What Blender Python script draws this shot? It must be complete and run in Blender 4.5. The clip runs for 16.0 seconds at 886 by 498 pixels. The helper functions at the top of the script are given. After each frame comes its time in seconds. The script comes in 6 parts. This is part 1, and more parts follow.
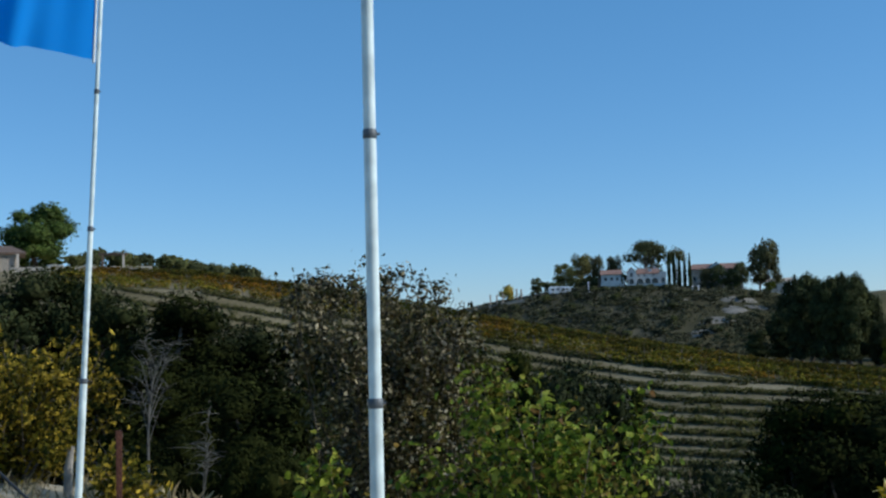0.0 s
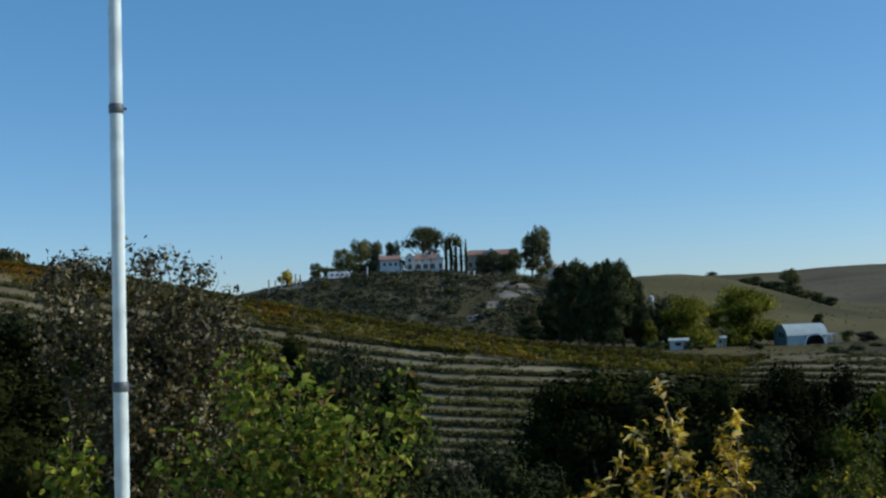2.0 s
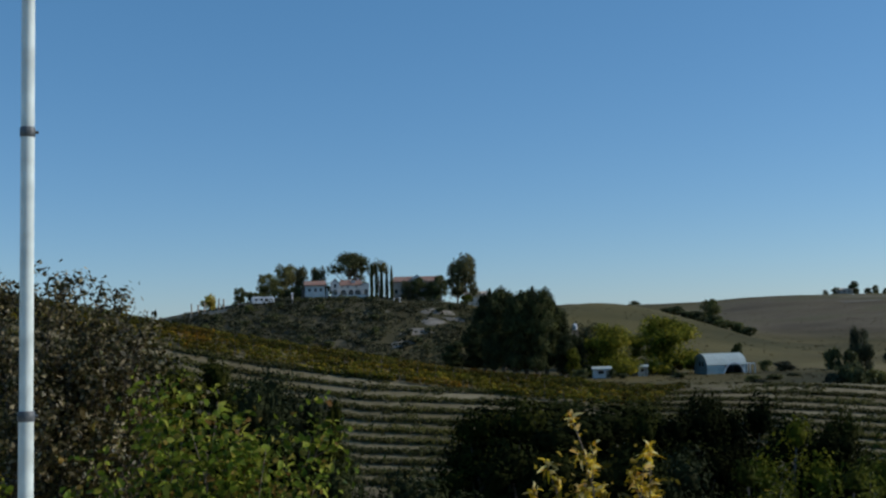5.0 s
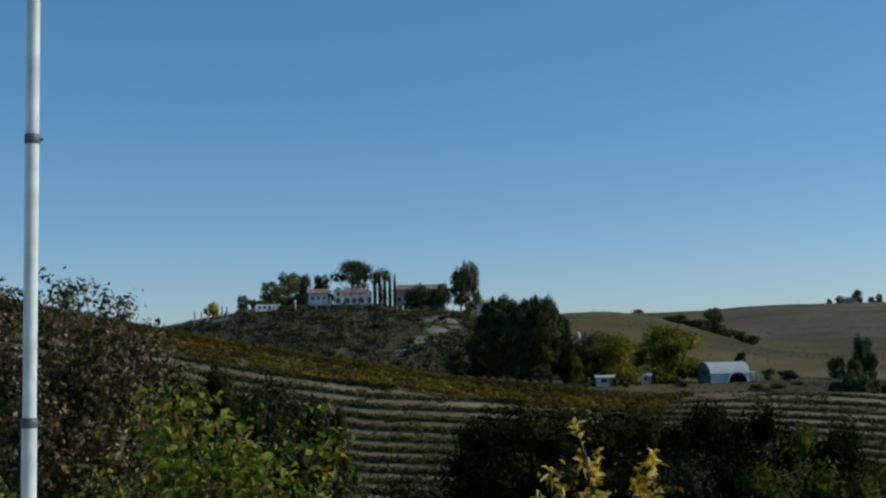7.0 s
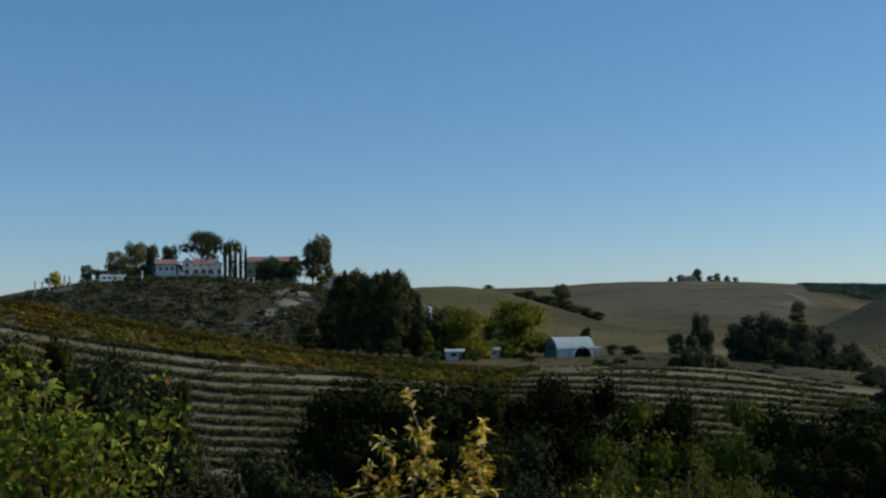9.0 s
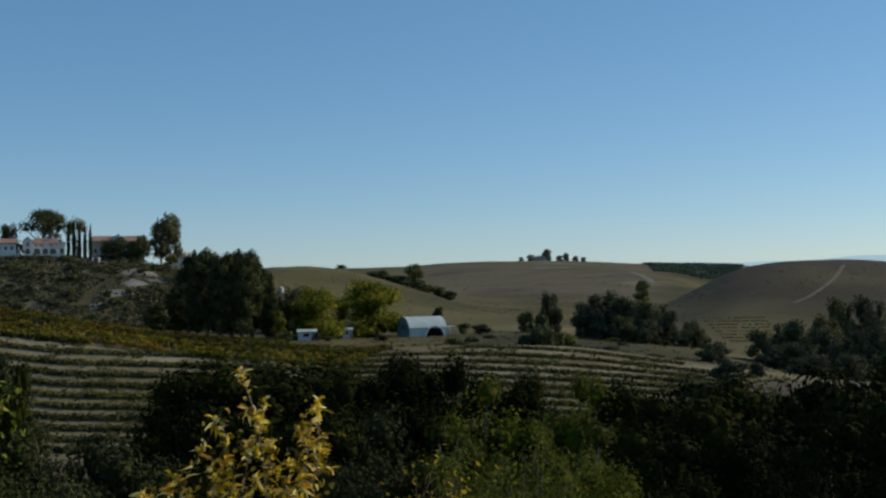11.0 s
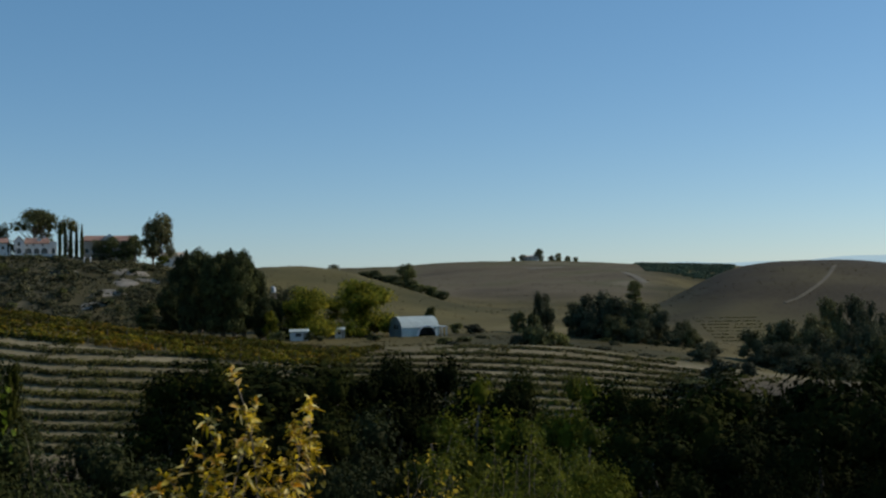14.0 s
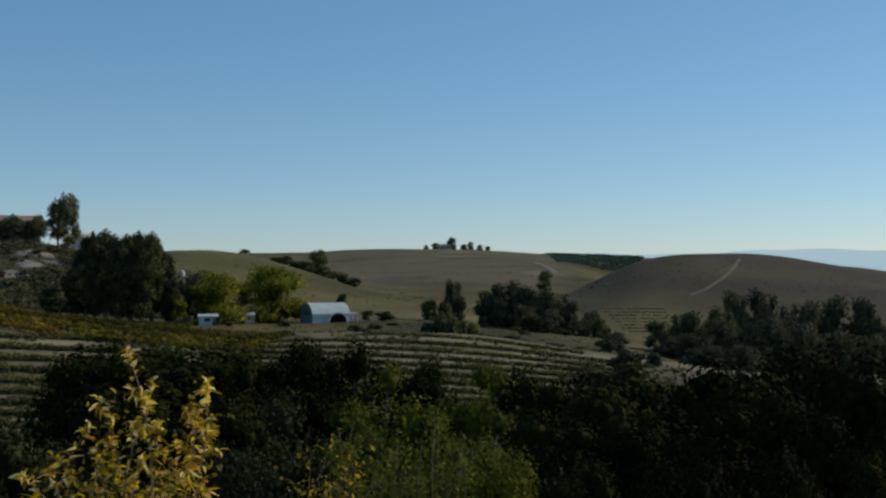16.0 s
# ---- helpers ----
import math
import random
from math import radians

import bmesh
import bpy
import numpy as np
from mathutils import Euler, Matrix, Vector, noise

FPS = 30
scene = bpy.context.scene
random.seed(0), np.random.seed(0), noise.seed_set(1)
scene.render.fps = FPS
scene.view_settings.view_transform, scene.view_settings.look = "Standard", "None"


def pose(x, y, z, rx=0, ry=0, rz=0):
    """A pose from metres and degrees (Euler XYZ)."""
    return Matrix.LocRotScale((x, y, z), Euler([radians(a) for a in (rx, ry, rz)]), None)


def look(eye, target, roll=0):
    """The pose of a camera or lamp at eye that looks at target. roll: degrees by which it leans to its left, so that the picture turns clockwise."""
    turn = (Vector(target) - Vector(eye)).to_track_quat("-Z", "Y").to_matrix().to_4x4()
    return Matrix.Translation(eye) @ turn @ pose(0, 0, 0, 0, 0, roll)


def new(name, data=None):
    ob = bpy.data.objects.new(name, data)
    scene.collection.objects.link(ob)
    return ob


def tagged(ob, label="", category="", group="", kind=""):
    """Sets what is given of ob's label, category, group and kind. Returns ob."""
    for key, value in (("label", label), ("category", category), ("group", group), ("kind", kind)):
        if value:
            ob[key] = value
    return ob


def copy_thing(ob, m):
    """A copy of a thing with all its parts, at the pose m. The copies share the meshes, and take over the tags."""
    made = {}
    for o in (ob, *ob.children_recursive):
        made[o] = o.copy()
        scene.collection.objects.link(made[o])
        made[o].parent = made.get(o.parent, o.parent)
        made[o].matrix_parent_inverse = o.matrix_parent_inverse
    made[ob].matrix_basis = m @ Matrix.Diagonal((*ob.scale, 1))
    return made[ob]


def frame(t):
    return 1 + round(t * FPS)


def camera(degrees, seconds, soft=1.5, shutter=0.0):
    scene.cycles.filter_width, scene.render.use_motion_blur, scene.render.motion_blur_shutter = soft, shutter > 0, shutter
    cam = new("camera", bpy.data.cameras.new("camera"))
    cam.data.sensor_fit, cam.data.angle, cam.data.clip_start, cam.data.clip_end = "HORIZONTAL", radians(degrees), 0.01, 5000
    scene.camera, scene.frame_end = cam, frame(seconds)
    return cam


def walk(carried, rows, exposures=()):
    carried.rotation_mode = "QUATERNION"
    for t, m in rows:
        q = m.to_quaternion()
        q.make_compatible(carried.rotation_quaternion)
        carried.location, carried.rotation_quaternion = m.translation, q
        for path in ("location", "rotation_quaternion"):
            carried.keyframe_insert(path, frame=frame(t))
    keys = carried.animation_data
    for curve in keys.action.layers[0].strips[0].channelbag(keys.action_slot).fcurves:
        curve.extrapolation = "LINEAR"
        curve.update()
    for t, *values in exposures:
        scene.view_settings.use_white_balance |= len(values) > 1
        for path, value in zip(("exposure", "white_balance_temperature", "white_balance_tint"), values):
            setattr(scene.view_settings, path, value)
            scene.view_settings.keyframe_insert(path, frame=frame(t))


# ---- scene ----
cam = camera(42.39, 16.0, soft=2.4)
PATH = [
    (0.0, pose(-0.001, -0.000, 1.6, 94.09, 1.70, 0.12)),
    (0.5, pose(0.043, -0.001, 1.594, 94.09, 2.41, -3.95)),
    (1.0, pose(0.069, -0.004, 1.584, 93.22, 2.35, -6.29)),
    (1.5, pose(0.098, -0.008, 1.578, 92.73, 1.99, -8.91)),
    (2.0, pose(0.119, -0.011, 1.574, 93.00, 2.00, -10.90)),
    (2.5, pose(0.139, -0.015, 1.58, 93.97, 2.31, -12.73)),
    (3.0, pose(0.146, -0.017, 1.592, 95.05, 2.54, -13.41)),
    (3.5, pose(0.155, -0.019, 1.602, 95.22, 1.82, -14.22)),
    (4.0, pose(0.166, -0.022, 1.602, 94.82, 1.50, -15.31)),
    (4.5, pose(0.161, -0.021, 1.595, 94.17, 1.59, -14.79)),
    (7.0, pose(0.158, -0.020, 1.588, 94.63, 1.35, -14.49)),
    (7.5, pose(0.162, -0.021, 1.587, 94.74, 1.19, -14.90)),
    (8.0, pose(0.167, -0.023, 1.584, 94.76, 1.02, -15.38)),
    (8.5, pose(0.195, -0.031, 1.576, 93.75, 1.02, -18.03)),
    (9.0, pose(0.235, -0.045, 1.568, 93.18, 0.76, -21.90)),
    (9.5, pose(0.272, -0.062, 1.564, 92.13, 1.31, -25.53)),
    (10.0, pose(0.299, -0.076, 1.562, 92.12, 1.20, -28.35)),
    (12.5, pose(0.312, -0.083, 1.552, 92.04, 1.09, -29.66)),
    (13.0, pose(0.313, -0.083, 1.552, 92.14, 1.44, -29.79)),
    (13.5, pose(0.313, -0.083, 1.554, 92.11, 1.02, -29.74)),
    (14.0, pose(0.311, -0.082, 1.552, 92.05, 0.96, -29.63)),
    (14.5, pose(0.310, -0.082, 1.548, 92.12, 0.78, -29.51)),
    (15.0, pose(0.313, -0.083, 1.548, 92.15, 0.43, -29.74)),
    (15.5, pose(0.328, -0.092, 1.546, 92.15, 0.38, -31.39)),
    (16.0, pose(0.353, -0.108, 1.536, 91.39, -0.00, -34.03)),
]
walk(cam, PATH, exposures=[(0.0, -0.18, 5450, 8), (0.6, -0.22, 5500, 8), (3.0, -0.28, 5800, 9), (4.5, -0.46, 5850, 10), (8.5, -0.48, 6000, 10), (10.0, -0.37, 6300, 10), (16.0, -0.38, 6450, 10)])

# World, sun and exposure: clear late-autumn afternoon, sun well to the right of the view.
SUN_AZ, SUN_EL = 97.0, 30.0
world = bpy.data.worlds.new("sky")
scene.world = world
world.use_nodes = True
wn = world.node_tree.nodes
sky = wn.new("ShaderNodeTexSky")
sky.sky_type = "NISHITA"
sky.sun_disc = False
sky.sun_elevation = radians(SUN_EL)
sky.sun_rotation = radians(SUN_AZ)
sky.altitude = 300
sky.air_density = 0.9
sky.dust_density = 0.15
sky.ozone_density = 2.5
tint = wn.new("ShaderNodeHueSaturation")
tint.inputs["Hue"].default_value = 0.497
tint.inputs["Saturation"].default_value = 1.06
world.node_tree.links.new(sky.outputs[0], tint.inputs["Color"])
veil = wn.new("ShaderNodeMix")  # thin even haze over the whole sky
veil.data_type = "RGBA"
veil.inputs[0].default_value = 0.25
veil.inputs[7].default_value = (1.1, 4.1, 7.4, 1)
world.node_tree.links.new(tint.outputs[0], veil.inputs[6])
world.node_tree.links.new(veil.outputs[2], wn["Background"].inputs[0])
wn["Background"].inputs[1].default_value = 0.115
sun_data = bpy.data.lights.new("sun", "SUN")
sun_data.energy = 4.9
sun_data.angle = radians(0.53)
sun_data.color = (1.0, 0.90, 0.75)
sun = new("sun", sun_data)
sa, se = radians(SUN_AZ), radians(SUN_EL)
sun.matrix_world = look((60 * math.sin(sa) * math.cos(se), 60 * math.cos(sa) * math.cos(se), 60 * math.sin(se)), (0, 0, 0))


# ---------------------------------------------------------------- materials
def nodes_of(name):
    m = bpy.data.materials.new(name)
    m.use_nodes = True
    t = m.node_tree
    return m, t, t.nodes["Principled BSDF"]


def ramp(t, src, stops):
    r = t.nodes.new("ShaderNodeValToRGB")
    while len(r.color_ramp.elements) < len(stops):
        r.color_ramp.elements.new(0.5)
    for e, (p, c) in zip(r.color_ramp.elements, stops):
        e.position, e.color = p, (*c, 1)
    t.links.new(src, r.inputs[0])
    return r.outputs[0]


def noise_node(t, scale, detail=4, coords="Object"):
    c = t.nodes.new("ShaderNodeTexCoord")
    n = t.nodes.new("ShaderNodeTexNoise")
    n.inputs["Scale"].default_value = scale
    n.inputs["Detail"].default_value = detail
    t.links.new(c.outputs[coords], n.inputs["Vector"])
    return n.outputs["Fac"]


def mix(t, fac, a, b, mode="MIX"):
    m = t.nodes.new("ShaderNodeMix")
    m.data_type, m.blend_type = "RGBA", mode
    for sock, v in ((m.inputs[0], fac), (m.inputs[6], a), (m.inputs[7], b)):
        if isinstance(v, (int, float)):
            sock.default_value = v
        elif isinstance(v, tuple):
            sock.default_value = (*v, 1)
        else:
            t.links.new(v, sock)
    return m.outputs[2]


def surface(name, c1, c2, scale=3.0, fine=40.0, rough=0.7, metal=0.0, bump=0.2, dist=0.01):
    """A weathered surface: two tones in broad patches, fine grain and relief."""
    m, t, p = nodes_of(name)
    base = ramp(t, noise_node(t, scale, 5), [(0.35, c1), (0.65, c2)])
    grain = ramp(t, noise_node(t, fine, 3), [(0.3, (0.75, 0.75, 0.75)), (0.7, (1.1, 1.1, 1.1))])
    t.links.new(mix(t, 1.0, base, grain, "MULTIPLY"), p.inputs["Base Color"])
    p.inputs["Roughness"].default_value, p.inputs["Metallic"].default_value = rough, metal
    b = t.nodes.new("ShaderNodeBump")
    b.inputs["Strength"].default_value, b.inputs["Distance"].default_value = bump, dist
    t.links.new(noise_node(t, fine, 3), b.inputs["Height"])
    t.links.new(b.outputs[0], p.inputs["Normal"])
    return m


def leafy(name, tones, through_light=0.25, rough=0.55, patch=0.6, gloss=0.06, vary=1.0, kinship=1.0):
    """Foliage: a tone for each leaf, broad patches, some light let through."""
    m, t, p = nodes_of(name)
    g = t.nodes.new("ShaderNodeNewGeometry")
    stops = [(i / max(1, len(tones) - 1), c) for i, c in enumerate(tones)]
    tone = ramp(t, g.outputs["Random Per Island"], stops)
    patchy = ramp(t, noise_node(t, patch, 3), [(0.32, (1 - 0.45 * vary,) * 3), (0.68, (1 + 0.38 * vary, 1 + 0.36 * vary, 1 + 0.25 * vary))])
    info = t.nodes.new("ShaderNodeObjectInfo")
    kin = ramp(t, info.outputs["Random"], [(0.0, (1 - 0.28 * kinship, 1 - 0.26 * kinship, 1 - 0.22 * kinship)), (0.5, (1.0, 1.0, 1.0)), (1.0, (1 + 0.34 * kinship, 1 + 0.28 * kinship, 1.0))])
    tone = mix(t, 1.0, tone, kin, "MULTIPLY")
    mottle = ramp(t, noise_node(t, patch * 14, 3), [(0.35, (1 - 0.45 * vary,) * 3), (0.65, (1 + 0.25 * vary, 1 + 0.25 * vary, 1 + 0.2 * vary))])
    col = mix(t, 1.0, mix(t, 1.0, tone, patchy, "MULTIPLY"), mottle, "MULTIPLY")
    t.links.new(col, p.inputs["Base Color"])
    p.inputs["Roughness"].default_value = rough
    p.inputs["Specular IOR Level"].default_value = gloss
    tr = t.nodes.new("ShaderNodeBsdfTranslucent")
    t.links.new(col, tr.inputs[0])
    ms = t.nodes.new("ShaderNodeMixShader")
    ms.inputs[0].default_value = through_light
    t.links.new(p.outputs[0], ms.inputs[1])
    t.links.new(tr.outputs[0], ms.inputs[2])
    t.links.new(ms.outputs[0], t.nodes["Material Output"].inputs[0])
    return m


def leaf_single(name, tones, through_light=0.35):
    """For leaves that are objects of their own: a tone for each object."""
    m = leafy(name, tones, through_light, 0.45, 12.0, 0.06, 0.4, 0.5)
    t = m.node_tree
    o = t.nodes.new("ShaderNodeObjectInfo")
    r = next(n for n in t.nodes if n.type == "VALTORGB" and n.inputs[0].is_linked and n.inputs[0].links[0].from_node.type == "NEW_GEOMETRY")
    t.links.new(o.outputs["Random"], r.inputs[0])
    return m


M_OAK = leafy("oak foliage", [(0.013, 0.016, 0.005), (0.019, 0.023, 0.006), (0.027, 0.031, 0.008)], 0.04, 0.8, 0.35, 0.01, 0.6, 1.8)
M_OLIVE = leafy("olive foliage", [(0.055, 0.066, 0.011), (0.080, 0.094, 0.015), (0.115, 0.122, 0.020)], 0.30, 0.7, 0.35, 0.02, 0.7, 2.2)
M_CONIFER = leafy("conifer foliage", [(0.033, 0.040, 0.020), (0.053, 0.062, 0.027), (0.075, 0.083, 0.035)], 0.15, 0.7, 0.3, 0.02)
# Far evergreens: tones raised to stand in for distance haze.
M_FAR = leafy("haze-lightened evergreen foliage", [(0.068, 0.078, 0.036), (0.108, 0.118, 0.054), (0.150, 0.154, 0.072)], 0.36, 0.7, 0.3, 0.03)
M_GREYGREEN = leafy("grey-green foliage", [(0.021, 0.029, 0.012), (0.032, 0.040, 0.016), (0.046, 0.051, 0.021)], 0.12, 0.7, 0.35, 0.03, 0.7)
M_AUTUMN = leafy("yellow-green autumn foliage", [(0.065, 0.085, 0.013), (0.17, 0.182, 0.024), (0.40, 0.345, 0.042)], 0.40, 0.6, 0.2, 0.03)
M_PEPPER = leafy("pepper tree foliage", [(0.045, 0.072, 0.018), (0.075, 0.110, 0.028), (0.105, 0.140, 0.036)], 0.35)
M_YELLOW = leafy("yellow autumn foliage", [(0.34, 0.28, 0.05), (0.50, 0.42, 0.08), (0.60, 0.50, 0.12), (0.42, 0.30, 0.06)], 0.4)
M_VINE_GOLD = leafy("gold and green vine foliage", [(0.055, 0.068, 0.013), (0.100, 0.110, 0.017), (0.170, 0.142, 0.019), (0.190, 0.108, 0.017)], 0.25, 0.6, 0.12, 0.03, 0.9, 2.0)
t_ = M_VINE_GOLD.node_tree
old_ = next(l for l in t_.links if l.to_node.type == "BSDF_PRINCIPLED" and l.to_socket.name == "Base Color").from_socket
warm_ = mix(t_, ramp(t_, noise_node(t_, 0.09, 4), [(0.54, (0, 0, 0)), (0.66, (1, 1, 1))]), old_, mix(t_, 1.0, old_, (1.45, 0.90, 0.8), "MULTIPLY"))
t_.links.new(warm_, t_.nodes["Principled BSDF"].inputs["Base Color"])
M_GOLDSHRUB = leafy("gold and green shrub leaves", [(0.03, 0.036, 0.008), (0.085, 0.080, 0.012), (0.24, 0.175, 0.020), (0.46, 0.33, 0.03), (0.56, 0.40, 0.045)], 0.35, 0.5, 1.6, 0.05)
# Grey-green eucalyptus, lifted further so the haze sits in its colour.
M_EUC = leafy("haze-lifted eucalyptus foliage", [(0.085, 0.090, 0.046), (0.135, 0.135, 0.068), (0.20, 0.185, 0.10)], 0.5, 0.7, 0.3, 0.03)
M_VINE_BROWN = leafy("withered vine foliage", [(0.062, 0.066, 0.022), (0.092, 0.092, 0.032), (0.135, 0.118, 0.046)], 0.35, 0.6, 0.10, 0.02, 0.5)
M_SCRUB = leafy("dry scrub", [(0.042, 0.046, 0.028), (0.068, 0.070, 0.042), (0.105, 0.098, 0.062)], 0.1, 0.8, 0.1)
M_TUFT = leafy("low dry tufts", [(0.045, 0.038, 0.015), (0.070, 0.057, 0.023), (0.105, 0.085, 0.038)], 0.1, 0.9, 0.05, 0.0)
# Paler than M_OAK: haze over the valley oaks is put into these tones.
M_FAROAK = leafy("haze-lightened oak foliage", [(0.050, 0.056, 0.034), (0.080, 0.086, 0.052), (0.120, 0.122, 0.074)], 0.25, 0.7, 0.3, 0.02)
# Bronze leaf tones; the palest ones paint sun glints on single leaves.
M_BRONZE = leafy("bronze shrub leaves with painted glints", [(0.013, 0.015, 0.004), (0.032, 0.032, 0.008), (0.060, 0.048, 0.013), (0.098, 0.068, 0.021), (0.074, 0.080, 0.018), (0.21, 0.165, 0.065), (0.52, 0.43, 0.26)], 0.3, 0.45, 2.0, 0.25, 0.8)
M_DARKSTEM = surface("dark shrub stem", (0.030, 0.024, 0.016), (0.060, 0.048, 0.032), 20, 200, 0.8)
M_TRELLIS = leafy("fresh green shrub leaves", [(0.032, 0.052, 0.007), (0.100, 0.150, 0.014), (0.19, 0.24, 0.022), (0.36, 0.36, 0.05), (0.16, 0.078, 0.022)], 0.35, 0.5, 4.0, 0.08, 0.8)
M_GREENLEAF = leaf_single("fresh green leaf", [(0.075, 0.115, 0.012), (0.17, 0.23, 0.022), (0.31, 0.36, 0.04), (0.48, 0.46, 0.10)], 0.42)
# Golden autumn tones; the palest and darkest paint leaf highlights and shadows.
M_GOLDLEAF = leaf_single("golden leaf with painted highlights", [(0.10, 0.075, 0.012), (0.34, 0.22, 0.014), (0.74, 0.50, 0.018), (0.90, 0.68, 0.04), (0.95, 0.85, 0.42), (0.64, 0.30, 0.02)], 0.42)
M_BARK = surface("grey-brown bark", (0.10, 0.08, 0.06), (0.17, 0.14, 0.11), 6, 60, 0.9, 0, 0.6, 0.02)
M_DEADWOOD = surface("bleached dead wood", (0.075, 0.070, 0.058), (0.125, 0.115, 0.095), 9, 80, 0.85, 0, 0.4)
# Orchard green shifted towards blue to paint the haze before the far hill.
M_HAZED_ORCHARD = leafy("orchard foliage tinted for haze", [(0.045, 0.070, 0.062), (0.065, 0.092, 0.080), (0.09, 0.115, 0.095)], 0.1, 0.8, 0.05, 0.0, 0.6)
M_STEM = surface("young brown stem", (0.11, 0.08, 0.05), (0.18, 0.14, 0.09), 20, 200, 0.7)
M_GRASS = leafy("dry grass", [(0.25, 0.20, 0.11), (0.38, 0.31, 0.18), (0.45, 0.38, 0.24)], 0.3, 0.7, 3.0)
M_ALU = surface("white-coated aluminium", (0.66, 0.73, 0.69), (0.70, 0.77, 0.73), 2.0, 9, 0.30, 0.0, 0.03, 0.001)
M_CLAMP = surface("dark plastic collar", (0.07, 0.08, 0.085), (0.12, 0.13, 0.135), 20, 150, 0.5)
M_CORD = surface("white cord", (0.7, 0.7, 0.68), (0.8, 0.8, 0.78), 30, 300, 0.8)
M_RUST = surface("rusted steel", (0.13, 0.045, 0.025), (0.20, 0.075, 0.04), 25, 200, 0.85, 0.2, 0.5, 0.004)
M_PALEWOOD = surface("weathered pale wood", (0.24, 0.21, 0.17), (0.36, 0.32, 0.26), 8, 90, 0.9, 0, 0.4)
M_STUCCO = surface("white stucco", (0.58, 0.57, 0.54), (0.66, 0.65, 0.62), 0.4, 12, 0.85, 0, 0.2)
M_TERRACOTTA = surface("terracotta roof tiles", (0.29, 0.16, 0.11), (0.39, 0.235, 0.17), 0.8, 5, 0.8, 0, 0.5, 0.05)
M_TANWALL = surface("tan stucco", (0.42, 0.33, 0.25), (0.52, 0.42, 0.32), 0.5, 10, 0.85)
M_GLASS = surface("dark window glass", (0.02, 0.025, 0.03), (0.035, 0.04, 0.045), 1, 10, 0.08, 0, 0.0)
M_METAL_ROOF = surface("pale painted metal sheet", (0.42, 0.48, 0.46), (0.50, 0.56, 0.53), 0.4, 6, 0.6, 0.0, 0.2, 0.02)
M_METAL_WALL = surface("blue-grey metal siding", (0.13, 0.19, 0.21), (0.18, 0.25, 0.27), 0.5, 8, 0.5, 0.0, 0.2)
M_CARPAINT = surface("white vehicle paint", (0.72, 0.72, 0.72), (0.8, 0.8, 0.8), 0.5, 10, 0.25, 0, 0.0)
M_TYRE = surface("black rubber", (0.02, 0.02, 0.02), (0.035, 0.035, 0.035), 4, 40, 0.85)
M_FAINT = surface("faint worn path", (0.058, 0.049, 0.026), (0.085, 0.071, 0.040), 0.1, 2, 0.95, 0, 0.3, 0.05)
M_TRACK = surface("pale dirt track", (0.085, 0.072, 0.045), (0.125, 0.106, 0.068), 0.1, 2, 0.95, 0, 0.3, 0.05)


# ---------------------------------------------------------------- the lie of the land
def P(az, r):
    """Plan position: az degrees to the right of straight ahead, r metres from the terrace."""
    return r * math.sin(radians(az)), r * math.cos(radians(az))


def rise(r, el):
    """Height seen from the terrace at r metres under el degrees."""
    return 1.6 + r * math.tan(radians(el))


AZ = [-60, -40, -21, -14, -8, -2, 3, 8, 12, 16, 18.5, 21, 24, 27, 30, 36, 40, 44, 48, 54, 64, 90]
CREST_EL = [2.6, 3.0, 3.35, 3.25, 2.45, 1.35, 0.3, -0.75, -1.4, -2.1, -2.4, -2.65, -2.95, -2.85, -2.8, -3.1, -3.6, -4.1, -4.6, -5.0, -5.0, -5.0]
CREST_R = [180, 180, 178, 176, 172, 166, 160, 154, 150, 146, 144, 142, 142, 146, 150, 150, 146, 140, 136, 130, 130, 130]
FOOT_Z = [-4, -4, -2, -4, -7, -9.5, -10.5, -11, -11.3, -11.5, -11.5, -11.5, -11.5, -11, -10.6, -10.4, -10.6, -11, -12, -12, -12, -12]
HILL_EL = [-1, -1, -1, -1, -0.6, 0.4, 1.44, 1.99, 1.90, 1.42, 0.75, 1.25, 1.12, 0.34, -0.70, -1.3, -1.0, 0.85, 1.15, 0.35, -0.6, -1]
HILL_R = [420, 420, 420, 420, 420, 420, 420, 420, 420, 420, 440, 500, 510, 500, 470, 460, 520, 560, 560, 560, 560, 560]
BASE_Z = [-12, -12, -12, -12, -12, -12, -10, -9, -8.5, -8.4, -9.5, -10.2, -10.4, -10.4, -10.4, -11.5, -12.6, -15, -19, -21, -21, -20]
MID_EL = [-0.8, -0.8, -0.8, -0.8, -0.8, -0.8, -0.6, -0.5, -0.4, -0.2, 0.0, 0.3, 0.25, 0.15, 0.1, 0.1, 0.1, -0.6, -0.8, -1, -1, -1]
FAR_EL = [0.2, 0.2, 0.2, 0.2, 0.2, 0.2, 0.3, 0.4, 0.6, 0.8, 1.0, 1.25, 1.12, 1.2, 1.34, 1.26, 1.08, 0.95, 0.4, 0.1, 0.0, 0.0]


def around(values, az):
    """A value by bearing, smooth between the control bearings."""
    az = np.clip(az, AZ[0], AZ[-1])
    i = np.clip(np.searchsorted(AZ, az) - 1, 0, len(AZ) - 2)
    a, v = np.asarray(AZ, float), np.asarray(values, float)
    k = (az - a[i]) / (a[i + 1] - a[i])
    slope = np.gradient(v, a)
    h = a[i + 1] - a[i]
    return (v[i] * (2 * k ** 3 - 3 * k ** 2 + 1) + slope[i] * h * (k ** 3 - 2 * k ** 2 + k)
            + v[i + 1] * (3 * k ** 2 - 2 * k ** 3) + slope[i + 1] * h * (k ** 3 - k ** 2))


